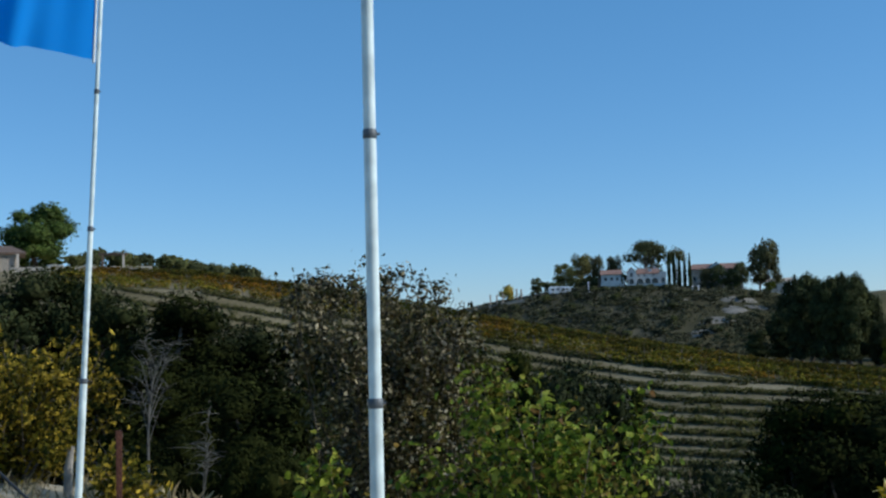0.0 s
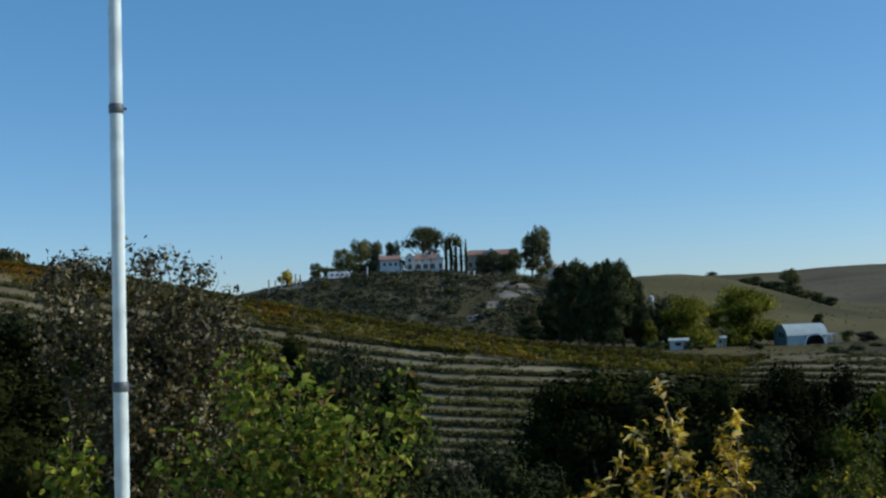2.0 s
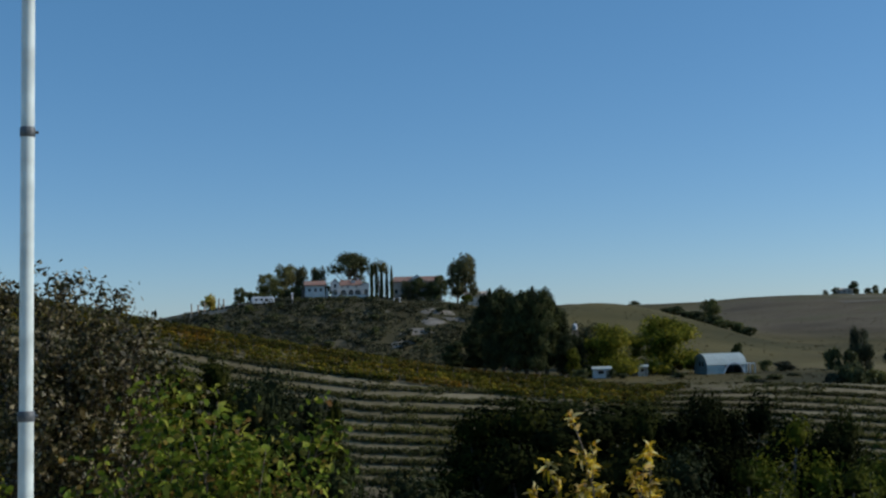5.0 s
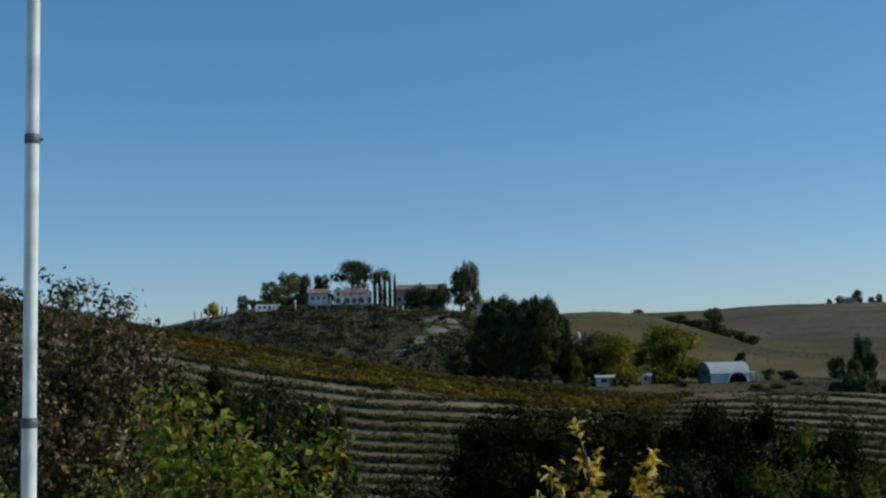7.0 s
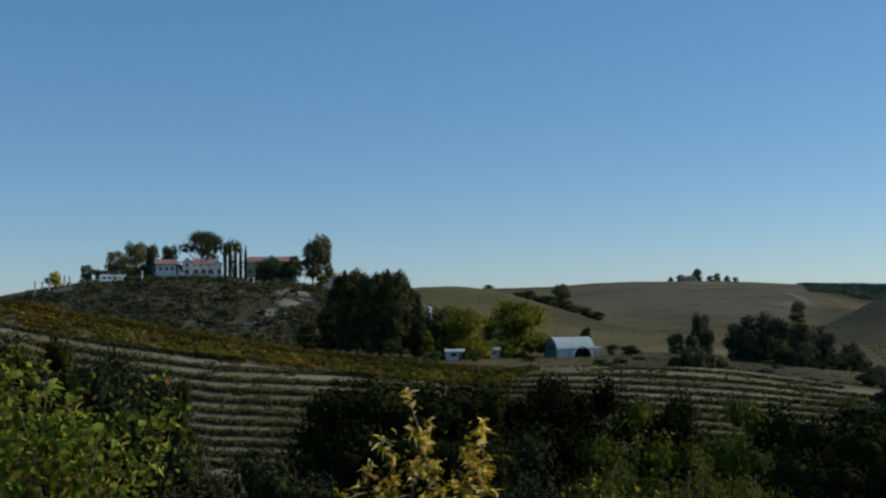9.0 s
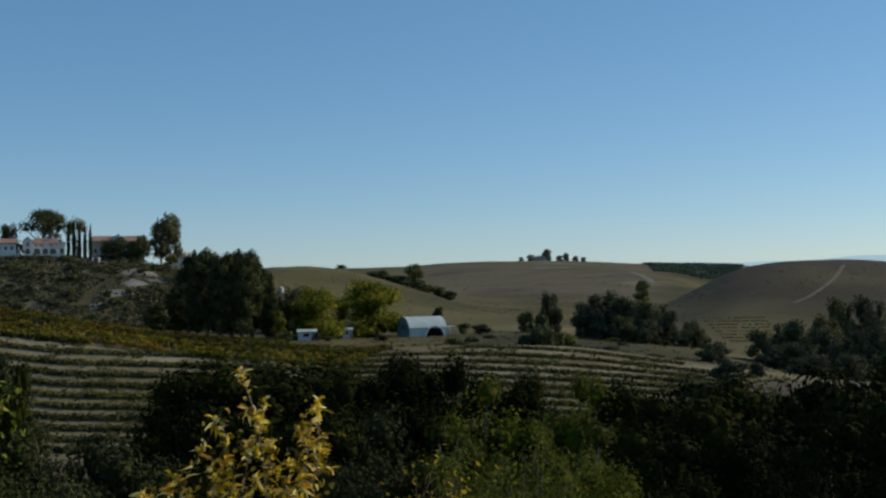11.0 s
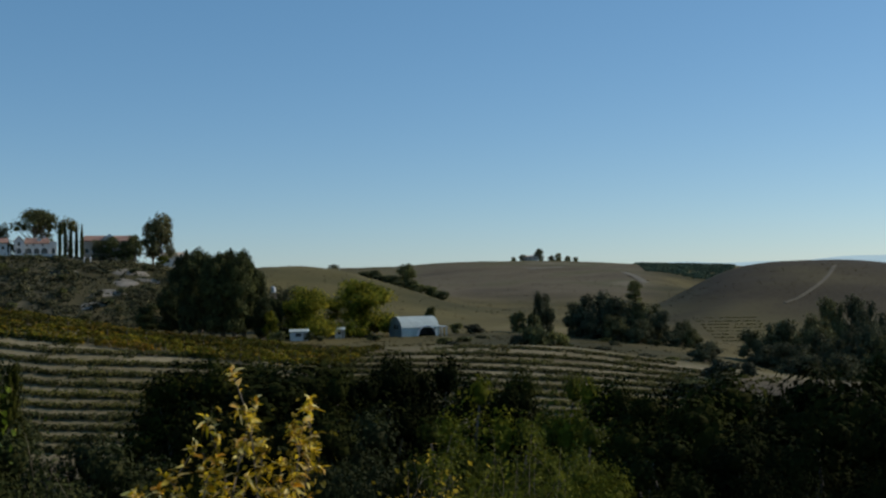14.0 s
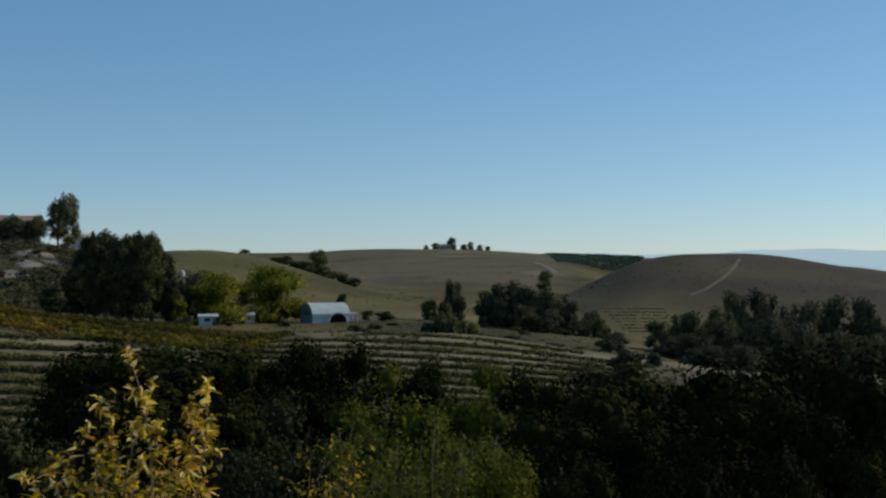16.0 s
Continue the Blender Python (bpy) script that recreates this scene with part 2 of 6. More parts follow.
def stations(az):
    """Distances and heights of the landforms on one bearing, outwards from the terrace."""
    cr, hr = around(CREST_R, az), around(HILL_R, az)
    cz = 1.6 + cr * np.tan(np.radians(around(CREST_EL, az)))
    hz = 1.6 + hr * np.tan(np.radians(around(HILL_EL, az)))
    fz, bz = around(FOOT_Z, az), around(BASE_Z, az)
    mz = 1.6 + 740 * np.tan(np.radians(around(MID_EL, az)))
    wz = 1.6 + 1050 * np.tan(np.radians(around(FAR_EL, az)))
    lift = 0.45 * np.clip((-12 - az) / 10, 0, 1)
    one = az * 0 + 1
    wide = np.clip((-6 - az) / 6, 0, 1)
    rs = [0 * one, 4.2 + 4.8 * wide, 6.5 + 6.0 * wide, 24 * one, 46 * one, cr - 56, cr, cr + 45, 285 * one, 315 * one, hr, hr + 45, 740 * one, 1050 * one, 1700 * one, 3000 * one, 4900 * one]
    zs = [0 * one, lift * 0.8 - 0.1, lift - 0.85 + 0.6 * wide, 0.45 * fz - 0.5, fz - 1.0, fz, cz, 0.5 * (cz + bz) - 1 + np.clip((-8 - az) / 5, 0, 1) * (1.6 + 0.5 * (cz - bz)), bz, bz, hz, hz - 1.5, mz, wz, wz - 25, -30 * one, -30 * one]
    return rs, zs


def ground(x, y):
    """Height of the land."""
    x, y = np.asarray(x, float), np.asarray(y, float)
    shape = x.shape
    x, y = np.atleast_1d(x).ravel(), np.atleast_1d(y).ravel()
    r, az = np.hypot(x, y), np.degrees(np.arctan2(x, y))
    az = np.where(az > 135, az - 360, az)
    rs, zs = stations(az)
    z = zs[-1].copy()
    n = len(rs)
    tang = []
    for k in range(n):
        if k in (0, n - 1):
            tang.append(0 * z)
        else:
            a, b = (zs[k] - zs[k - 1]) / (rs[k] - rs[k - 1]), (zs[k + 1] - zs[k]) / (rs[k + 1] - rs[k])
            tang.append(np.where(a * b > 0, 2 * a * b / np.where(np.abs(a + b) < 1e-9, 1, a + b), 0))
    for k in range(n - 1):
        inside = (r >= rs[k]) & (r < rs[k + 1])
        h = rs[k + 1] - rs[k]
        s = np.clip((r - rs[k]) / h, 0, 1)
        v = (zs[k] * (2 * s ** 3 - 3 * s ** 2 + 1) + tang[k] * h * (s ** 3 - 2 * s ** 2 + s)
             + zs[k + 1] * (3 * s ** 2 - 2 * s ** 3) + tang[k + 1] * h * (s ** 3 - s ** 2))
        z = np.where(inside, v, z)
    rough = np.clip((r - 5) / 60, 0, 1)
    z = z + rough * (0.25 * np.sin(x * 0.11 + 1.3 * np.sin(y * 0.07)) * np.sin(y * 0.13 + 0.7))
    far = np.clip((r - 250) / 300, 0, 1)
    z = z + far * (0.8 * np.sin(x * 0.021 + 2) * np.sin(y * 0.017) + 0.5 * np.sin(x * 0.063 + 0.02 * y) * np.sin(y * 0.041 + 1))
    return z.reshape(shape) if shape else float(z[0])


def on(az, r, dz=0.0):
    x, y = P(az, r)
    return Vector((x, y, ground(x, y) + dz))


def sight(az, el, start=60.0):
    """Distance at which the ground is met on a bearing under an elevation, from start on."""
    rr = np.arange(start, 1800.0, 1.0)
    zz = ground(rr * math.sin(radians(az)), rr * math.cos(radians(az)))
    over = np.nonzero(zz >= 1.6 + rr * math.tan(radians(el)))[0]
    return float(rr[over[0]]) if len(over) else 1000.0


def mesh_of(name, verts, faces, mats, smooth=False):
    me = bpy.data.meshes.new(name)
    me.from_pydata([tuple(v) for v in verts], [], [tuple(f) for f in faces])
    for m in mats if isinstance(mats, (list, tuple)) else [mats]:
        me.materials.append(m)
    if smooth:
        me.shade_smooth()
        me.set_sharp_from_angle(angle=radians(48))
    me.update()
    return me


def build_ground():
    azs = np.concatenate([np.arange(-180, -34, 6.0), np.arange(-34, 68, 0.4), np.arange(68, 180, 6.0)])
    rr = np.concatenate([np.arange(0.5, 14, 0.6), np.geomspace(14, 90, 34)[:-1], np.arange(90, 200, 2.2), np.geomspace(200, 620, 70), np.geomspace(630, 1300, 60), np.geomspace(1350, 4900, 22)])
    A, Rr = np.meshgrid(np.radians(azs), rr)
    X, Y = Rr * np.sin(A), Rr * np.cos(A)
    Z = ground(X, Y)
    na, nr = len(azs), len(rr)
    verts = np.stack([X.ravel(), Y.ravel(), Z.ravel()], 1).tolist() + [[0, 0, 0]]
    faces = []
    for j in range(nr - 1):
        for i in range(na):
            k = (i + 1) % na
            faces.append((j * na + i, j * na + k, (j + 1) * na + k, (j + 1) * na + i))
    c = nr * na
    faces += [(c, (i + 1) % na, i) for i in range(na)]
    me = mesh_of("ground", verts, faces, M_GROUND, True)
    V = np.array(verts)
    r, az = np.hypot(V[:, 0], V[:, 1]), np.degrees(np.arctan2(V[:, 0], V[:, 1]))
    step = lambda v, a, b: np.clip((v - a) / (b - a), 0, 1)
    cr = around(CREST_R, az)
    vineyard = step(r, 60, 85) * (1 - step(r, cr + 1, cr + 5))
    hill = step(r, 230, 300) * (1 - step(r, 470, 520)) * (1 - step(az, 18, 21))
    gold = np.maximum(step(r, cr - 1, cr + 4) * step(az, 10, 16), step(r, 440, 520))
    near_hill = step(az, 40, 44) * step(r, 330, 420) * (1 - step(r, 600, 640))
    gully = 0.45 * near_hill + step(r, 7 + 6 * np.clip((-6 - az) / 6, 0, 1), 18) * (1 - step(r, 84 + 40 * step(az, 40.5, 43.5), 98 + 42 * step(az, 40.5, 43.5)))
    right_hill = step(az, 39.5, 43) * step(r, 300, 420) * (1 - step(r, 640, 700))
    far_vines = step(r, 590, 680) * (1 - step(r, 960, 1020)) * step(az, 25, 29) * (1 - step(az, 39, 41))
    near_gold = step(az, 18, 21) * (1 - step(az, 30, 34)) * step(r, 330, 380) * (1 - step(r, 530, 560))
    near_gold = np.maximum(near_gold, step(az, 41.5, 44) * (1 - step(az, 48, 50)) * step(r, 330, 360) * (1 - step(r, 395, 440)))
    cover = me.color_attributes.new("cover", "FLOAT_COLOR", "POINT")
    cover.data.foreach_set("color", np.stack([right_hill, far_vines, near_gold, 0 * r + 1], 1).astype(np.float32).ravel())
    attr = me.color_attributes.new("land", "FLOAT_COLOR", "POINT")
    attr.data.foreach_set("color", np.stack([vineyard, hill, gold, gully], 1).astype(np.float32).ravel())
    return tagged(new("ground", me), "rolling dry ground with vineyards, scrub and gold hills", "ground", kind="structure")


def ground_material():
    m, t, p = nodes_of("dry land")
    at = t.nodes.new("ShaderNodeVertexColor")
    at.layer_name = "land"
    sep = t.nodes.new("ShaderNodeSeparateColor")
    t.links.new(at.outputs[0], sep.inputs[0])
    sand = ramp(t, noise_node(t, 0.9, 6), [(0.3, (0.33, 0.285, 0.20)), (0.7, (0.48, 0.425, 0.31))])
    soil = ramp(t, noise_node(t, 0.12, 6), [(0.3, (0.092, 0.074, 0.036)), (0.5, (0.148, 0.122, 0.066)), (0.7, (0.225, 0.190, 0.115))])
    brush = ramp(t, noise_node(t, 0.06, 7), [(0.3, (0.045, 0.042, 0.024)), (0.55, (0.075, 0.068, 0.040)), (0.70, (0.13, 0.115, 0.075))])
    gold = ramp(t, noise_node(t, 0.016, 9), [(0.34, (0.036, 0.033, 0.011)), (0.48, (0.072, 0.060, 0.021)), (0.58, (0.096, 0.078, 0.028)), (0.68, (0.15, 0.124, 0.056))])
    litter = ramp(t, noise_node(t, 0.7, 5), [(0.3, (0.04, 0.032, 0.022)), (0.7, (0.085, 0.07, 0.045))])
    col = mix(t, sep.outputs[0], sand, soil)
    col = mix(t, sep.outputs[1], col, brush)
    col = mix(t, sep.outputs[2], col, gold)
    at2 = t.nodes.new("ShaderNodeVertexColor")
    at2.layer_name = "cover"
    sep2 = t.nodes.new("ShaderNodeSeparateColor")
    t.links.new(at2.outputs[0], sep2.inputs[0])
    brown = ramp(t, noise_node(t, 0.02, 8), [(0.36, (0.016, 0.014, 0.008)), (0.47, (0.028, 0.023, 0.011)), (0.57, (0.048, 0.040, 0.015)), (0.68, (0.078, 0.066, 0.024))])
    # Far vineyard earth, its own tan lifted to include the haze over it.
    tilled_hazed = ramp(t, noise_node(t, 0.012, 8), [(0.36, (0.070, 0.056, 0.034)), (0.50, (0.110, 0.089, 0.054)), (0.60, (0.085, 0.078, 0.038)), (0.70, (0.17, 0.142, 0.098))])
    dry = ramp(t, noise_node(t, 0.014, 9), [(0.36, (0.048, 0.044, 0.016)), (0.50, (0.080, 0.070, 0.026)), (0.66, (0.125, 0.104, 0.042))])
    col = mix(t, sep2.outputs[0], col, brown)
    col = mix(t, sep2.outputs[1], col, tilled_hazed)
    col = mix(t, sep2.outputs[2], col, dry)
    col = mix(t, at.outputs[1], col, litter)
    fine = ramp(t, noise_node(t, 2.5, 8), [(0.3, (0.72, 0.72, 0.72)), (0.7, (1.15, 1.15, 1.15))])
    t.links.new(mix(t, 1.0, col, fine, "MULTIPLY"), p.inputs["Base Color"])
    p.inputs["Roughness"].default_value = 0.95
    p.inputs["Specular IOR Level"].default_value = 0.1
    b = t.nodes.new("ShaderNodeBump")
    b.inputs["Strength"].default_value, b.inputs["Distance"].default_value = 0.6, 0.15
    t.links.new(noise_node(t, 1.5, 8), b.inputs["Height"])
    t.links.new(b.outputs[0], p.inputs["Normal"])
    return m


M_GROUND = ground_material()
build_ground()


# ---------------------------------------------------------------- builders
def thing(name, label, category, at=(0, 0, 0), rz=0.0, group=""):
    ob = new(name)
    ob.empty_display_size = 0.3
    ob.matrix_basis = pose(*at, 0, 0, rz)
    return tagged(ob, label, category, group)


def part(name, me, parent, label="", at=(0, 0, 0), rz=0.0, kind=""):
    ob = new(name, me)
    ob.parent = parent
    ob.matrix_basis = pose(*at, 0, 0, rz)
    return tagged(ob, label, kind=kind)


def tube(points, radii, sides=6):
    """A tapered tube along points."""
    pts = [Vector(p) for p in points]
    verts, faces = [], []
    for i, p in enumerate(pts):
        d = (pts[min(i + 1, len(pts) - 1)] - pts[max(i - 1, 0)]).normalized()
        a = d.orthogonal().normalized() if abs(d.z) < 0.9 else Vector((1, 0, 0)).cross(d).normalized()
        b = d.cross(a)
        for k in range(sides):
            w = 2 * math.pi * k / sides
            verts.append(p + radii[i] * (a * math.cos(w) + b * math.sin(w)))
    for i in range(len(pts) - 1):
        for k in range(sides):
            q = (k + 1) % sides
            faces.append((i * sides + k, i * sides + q, (i + 1) * sides + q, (i + 1) * sides + k))
    faces.append(tuple(range(sides))[::-1])
    faces.append(tuple((len(pts) - 1) * sides + k for k in range(sides)))
    return verts, faces


def joined(pieces):
    verts, faces = [], []
    for v, f in pieces:
        o = len(verts)
        verts += list(v)
        faces += [tuple(i + o for i in g) for g in f]
    return verts, faces


def box(x0, x1, y0, y1, z0, z1):
    v = [(x, y, z) for x in (x0, x1) for y in (y0, y1) for z in (z0, z1)]
    f = [(0, 1, 3, 2), (4, 6, 7, 5), (0, 4, 5, 1), (2, 3, 7, 6), (0, 2, 6, 4), (1, 5, 7, 3)]
    return v, f


def rounded(me, width):
    """Bevel all edges of a mesh slightly."""
    bm = bmesh.new()
    bm.from_mesh(me)
    bmesh.ops.bevel(bm, geom=bm.edges[:], offset=width, segments=2, affect="EDGES")
    bm.to_mesh(me)
    bm.free()
    return me


def cards(rng, centres, normals, length, width, loose=0.55):
    """Pointed leaf-shaped cards, each slightly folded, one for each centre."""
    n = len(centres)
    d = rng.normal(size=(n, 3))
    nrm = normals + loose * rng.normal(size=(n, 3))
    nrm /= np.linalg.norm(nrm, axis=1)[:, None] + 1e-9
    u = np.cross(nrm, d)
    u /= np.linalg.norm(u, axis=1)[:, None] + 1e-9
    w = np.cross(nrm, u)
    s = rng.uniform(0.6, 1.35, (n, 1))
    L, W = length * s * 0.5, width * s * 0.5
    fold = nrm * (W * 0.35)
    v = np.stack([centres - u * L, centres + w * W + u * L * 0.1 - fold, centres + u * L, centres - w * W + u * L * 0.1 - fold], 1).reshape(-1, 3)
    i = np.arange(n) * 4
    f = np.concatenate([np.stack([i, i + 1, i + 2], 1), np.stack([i, i + 2, i + 3], 1)])
    return v, f


def leaves(rng, centres, normals, length, width):
    """Six-cornered leaves with a raised midrib end, for plants close by."""
    n = len(centres)
    nrm = normals / (np.linalg.norm(normals, axis=1)[:, None] + 1e-9) + 0.7 * rng.normal(size=(n, 3))
    nrm /= np.linalg.norm(nrm, axis=1)[:, None] + 1e-9
    u = np.cross(nrm, rng.normal(size=(n, 3)))
    u /= np.linalg.norm(u, axis=1)[:, None] + 1e-9
    w = np.cross(nrm, u)
    s = rng.uniform(0.55, 1.3, (n, 1))
    L, W = length * s, width * s * 0.5
    curl = nrm * L * rng.uniform(-0.05, 0.3, (n, 1))
    fold = nrm * W * rng.uniform(0.1, 0.6, (n, 1))
    v = np.stack([centres, centres + u * L * 0.3 + w * W + fold, centres + u * L * 0.68 + w * W * 0.8 + fold - curl * 0.4,
                  centres + u * L - curl, centres + u * L * 0.68 - w * W * 0.8 + fold - curl * 0.4, centres + u * L * 0.3 - w * W + fold,
                  centres + u * L * 0.5 - curl * 0.2], 1).reshape(-1, 3)
    i = np.arange(n) * 7
    f = np.concatenate([np.stack([i + a, i + b, i + 6], 1) for a, b in ((0, 1), (1, 2), (2, 3), (3, 4), (4, 5), (5, 0))])
    return v, f


def fast_mesh(name, verts, faces, mats):
    me = bpy.data.meshes.new(name)
    v, f = np.asarray(verts, np.float32), np.asarray(faces, np.int32)
    me.vertices.add(len(v))
    me.vertices.foreach_set("co", v.ravel())
    me.loops.add(f.size)
    me.loops.foreach_set("vertex_index", f.ravel())
    me.polygons.add(len(f))
    me.polygons.foreach_set("loop_start", np.arange(len(f), dtype=np.int32) * 3)
    me.materials.append(mats)
    me.update(calc_edges=True)
    return me


def ball(rng, c, rad, detail=2):
    """A lumpy ball of triangles, for the dense heart of a crown."""
    bm = bmesh.new()
    bmesh.ops.create_icosphere(bm, subdivisions=detail, radius=1.0)
    v = np.array([x.co[:] for x in bm.verts])
    f = np.array([[q.index for q in p.verts] for p in bm.faces])
    bm.free()
    v *= rng.uniform(0.72, 1.2, (len(v), 1))
    return v * np.asarray(rad) + np.asarray(c), f


def crown_mesh(rng, blobs, count, length, width, material, heart=0.72, loose=0.45):
    """Leaves spread over and inside a cluster of blobs, with a dense heart."""
    c = np.array([b[0] for b in blobs], float)
    rad = np.array([b[1] for b in blobs], float)
    w = (rad[:, 0] * rad[:, 2])
    pick = rng.choice(len(blobs), count, p=w / w.sum())
    d = rng.normal(size=(count, 3))
    d[:, 2] = np.where(d[:, 2] < -0.4, -d[:, 2], d[:, 2])
    d /= np.linalg.norm(d, axis=1)[:, None]
    depth = 1.28 - 0.62 * rng.random((count, 1)) ** 0.7
    v, f = cards(rng, c[pick] + d * rad[pick] * depth, d, length, width, loose)
    vs, fs, o = [v], [f], len(v)
    if heart:
        for k in range(len(blobs)):
            hv, hf = ball(rng, c[k], rad[k] * heart, 1)
            vs.append(hv), fs.append(hf + o)
            o += len(hv)
    return fast_mesh("crown", np.concatenate(vs), np.concatenate(fs), material)


def blobs_for(rng, form, h, w):
    """Foliage masses of a tree h high and w wide."""
    out = []
    if form == "round":
        out.append(((0, 0, 0.50 * h), (0.30 * w, 0.30 * w, 0.30 * h)))
        for k in range(26):
            a, e = rng.uniform(0, 2 * math.pi), rng.uniform(-0.95, 0.98)
            q = (math.sqrt(max(0.12, 1 - e * e)) if e > 0 else 1 + 0.25 * e) * rng.uniform(0.55, 1.12)
            s = rng.uniform(0.09, 0.20)
            out.append(((0.38 * w * q * math.cos(a), 0.38 * w * q * math.sin(a), (0.50 + 0.40 * e * rng.uniform(0.7, 1.05)) * h), (s * w, s * w, 0.85 * s * min(w, h))))
    elif form == "tall":
        for k in range(15):
            z = 0.22 + 0.70 * (k + rng.random()) / 15
            a, q = rng.uniform(0, 2 * math.pi), rng.uniform(0.05, 0.30) * (1.15 - 0.5 * z)
            s = rng.uniform(0.16, 0.26)
            out.append(((q * w * math.cos(a), q * w * math.sin(a), z * h), (s * w, s * w, rng.uniform(0.07, 0.11) * h)))
    elif form == "dense":
        for k in range(20):
            z = 0.10 + 0.80 * (k + rng.random()) / 20
            a, q = rng.uniform(0, 2 * math.pi), rng.uniform(0.05, 0.26)
            s = rng.uniform(0.20, 0.30) * (1.0 if z < 0.7 else 0.75)
            out.append(((q * w * math.cos(a), q * w * math.sin(a), z * h), (s * w, s * w, rng.uniform(0.08, 0.14) * h)))
    elif form == "column":
        for k in range(9):
            z = 0.08 + 0.86 * k / 8
            s = 0.5 * (1 - 0.85 * max(0, (z - 0.45) / 0.55) ** 1.6)
            out.append(((rng.uniform(-0.05, 0.05) * w, rng.uniform(-0.05, 0.05) * w, z * h), (s * w, s * w, 0.09 * h)))
    elif form == "umbrella":
        for k in range(16):
            a, q = rng.uniform(0, 2 * math.pi), 0.36 * math.sqrt(rng.random())
            s = rng.uniform(0.13, 0.2)
            out.append(((q * w * math.cos(a), q * w * math.sin(a), (0.72 + 0.16 * (1 - (q / 0.36) ** 2) + rng.uniform(-0.03, 0.05)) * h), (s * w, s * w, 0.12 * h)))
    elif form == "bush":
        for k in range(12):
            a, q, z = rng.uniform(0, 2 * math.pi), 0.34 * math.sqrt(rng.random()), rng.uniform(0.15, 0.75)
            s = rng.uniform(0.14, 0.24)
            q *= 1.15 - 0.6 * z
            out.append(((q * w * math.cos(a), q * w * math.sin(a), z * h), (s * w, s * w, 0.22 * h)))
    c, rad = np.array([b[0] for b in out]), np.array([b[1] for b in out])
    top, low = (c + rad)[:, 2].max(), (c - rad)[:, 2].min()
    wide = max((np.abs(c[:, :2]) + rad[:, :2]).max(), 1e-6)
    base = {"umbrella": 0.40 * h, "tall": 0.10 * h}.get(form, 0.02 * h)
    kz, kx = (h * 0.97 - base) / (top - low), 0.5 * w / wide
    return [((a[0] * kx, a[1] * kx, base + (a[2] - low) * kz), (q[0] * kx, q[1] * kx, q[2] * kz)) for a, q in out]


def tree(seed, name, form, h, w, material, count, leaf, label, category="tree", stem=0.035, heart=0.60, aspect=0.55, loose=0.45):
    """A tree with a tapered trunk and limbs that run into the foliage masses."""
    rng = np.random.default_rng(seed)
    ob = thing(name, label, category)
    bl = blobs_for(rng, form, h, w)
    r0 = stem * h
    lean = rng.uniform(-0.03, 0.03, 2) * h
    top = (0.85 if form in ("tall", "dense", "column") else 0.55) * h
    trunk = [(0, 0, -0.06 * h), (0.2 * lean[0], 0.2 * lean[1], 0.15 * h), (lean[0] * 0.6, lean[1] * 0.6, 0.5 * top), (lean[0], lean[1], top)]
    pieces = [tube(trunk, [r0 * 1.25, r0, r0 * 0.75, r0 * 0.3], 7)]
    for k, (c, rad) in enumerate(bl[1:12]):
        z0 = min(top * 0.9, max(0.12 * h, 0.55 * c[2]))
        s = Vector((lean[0] * z0 / top, lean[1] * z0 / top, z0))
        e = Vector(c)
        mid = s.lerp(e, 0.5) + Vector((0, 0, -0.04 * h))
        pieces.append(tube([s, mid, e], [r0 * 0.42, r0 * 0.28, r0 * 0.1], 5))
    v, f = joined(pieces)
    part("trunk", mesh_of("trunk", v, f, M_BARK, True), ob)
    part("crown", crown_mesh(rng, bl, count, leaf, leaf * aspect, material, heart, loose), ob)
    return ob


STORE = {}


def plant(kind, at, h, w, rz=None, label="", group=""):
    """A copy of a model tree scaled to h high and w wide; the first one is the model itself."""
    ob, h0, w0, said = STORE[kind]
    rz = random.uniform(0, 360) if rz is None else rz
    size = Vector((w / w0, w / w0, h / h0))
    if said:
        size = Vector(a / b for a, b in zip(size, ob.scale))
        ob = copy_thing(ob, Matrix.LocRotScale(Vector(at), Euler((0, 0, radians(rz))), size))
    else:
        said.append(ob["label"])
        ob.matrix_basis = Matrix.LocRotScale(Vector(at), Euler((0, 0, radians(rz))), size)
    ob["label"] = label or said[0]
    if group:
        ob["group"] = group
    return ob


def model(kind, name, form, h, w, material, count, leaf, label, category="tree", **more):
    STORE[kind] = (tree(len(STORE) + 11, name, form, h, w, material, count, leaf, label, category, **more), h, w, [])


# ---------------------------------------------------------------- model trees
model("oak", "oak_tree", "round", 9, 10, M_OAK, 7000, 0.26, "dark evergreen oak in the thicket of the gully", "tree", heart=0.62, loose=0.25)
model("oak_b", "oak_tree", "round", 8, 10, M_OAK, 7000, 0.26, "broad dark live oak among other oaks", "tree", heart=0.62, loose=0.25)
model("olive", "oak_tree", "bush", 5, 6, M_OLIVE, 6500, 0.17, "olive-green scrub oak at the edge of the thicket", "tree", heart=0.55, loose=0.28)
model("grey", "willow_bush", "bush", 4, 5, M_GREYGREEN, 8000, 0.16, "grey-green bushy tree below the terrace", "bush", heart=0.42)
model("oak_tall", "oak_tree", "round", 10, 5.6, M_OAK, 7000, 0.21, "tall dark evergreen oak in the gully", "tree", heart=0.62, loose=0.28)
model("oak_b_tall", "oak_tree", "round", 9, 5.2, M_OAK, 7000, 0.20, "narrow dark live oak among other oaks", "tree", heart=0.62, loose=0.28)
model("olive_tall", "oak_tree", "round", 8, 5.0, M_OLIVE, 7500, 0.18, "tall olive-green scrub oak in the thicket", "tree", heart=0.62, loose=0.30)
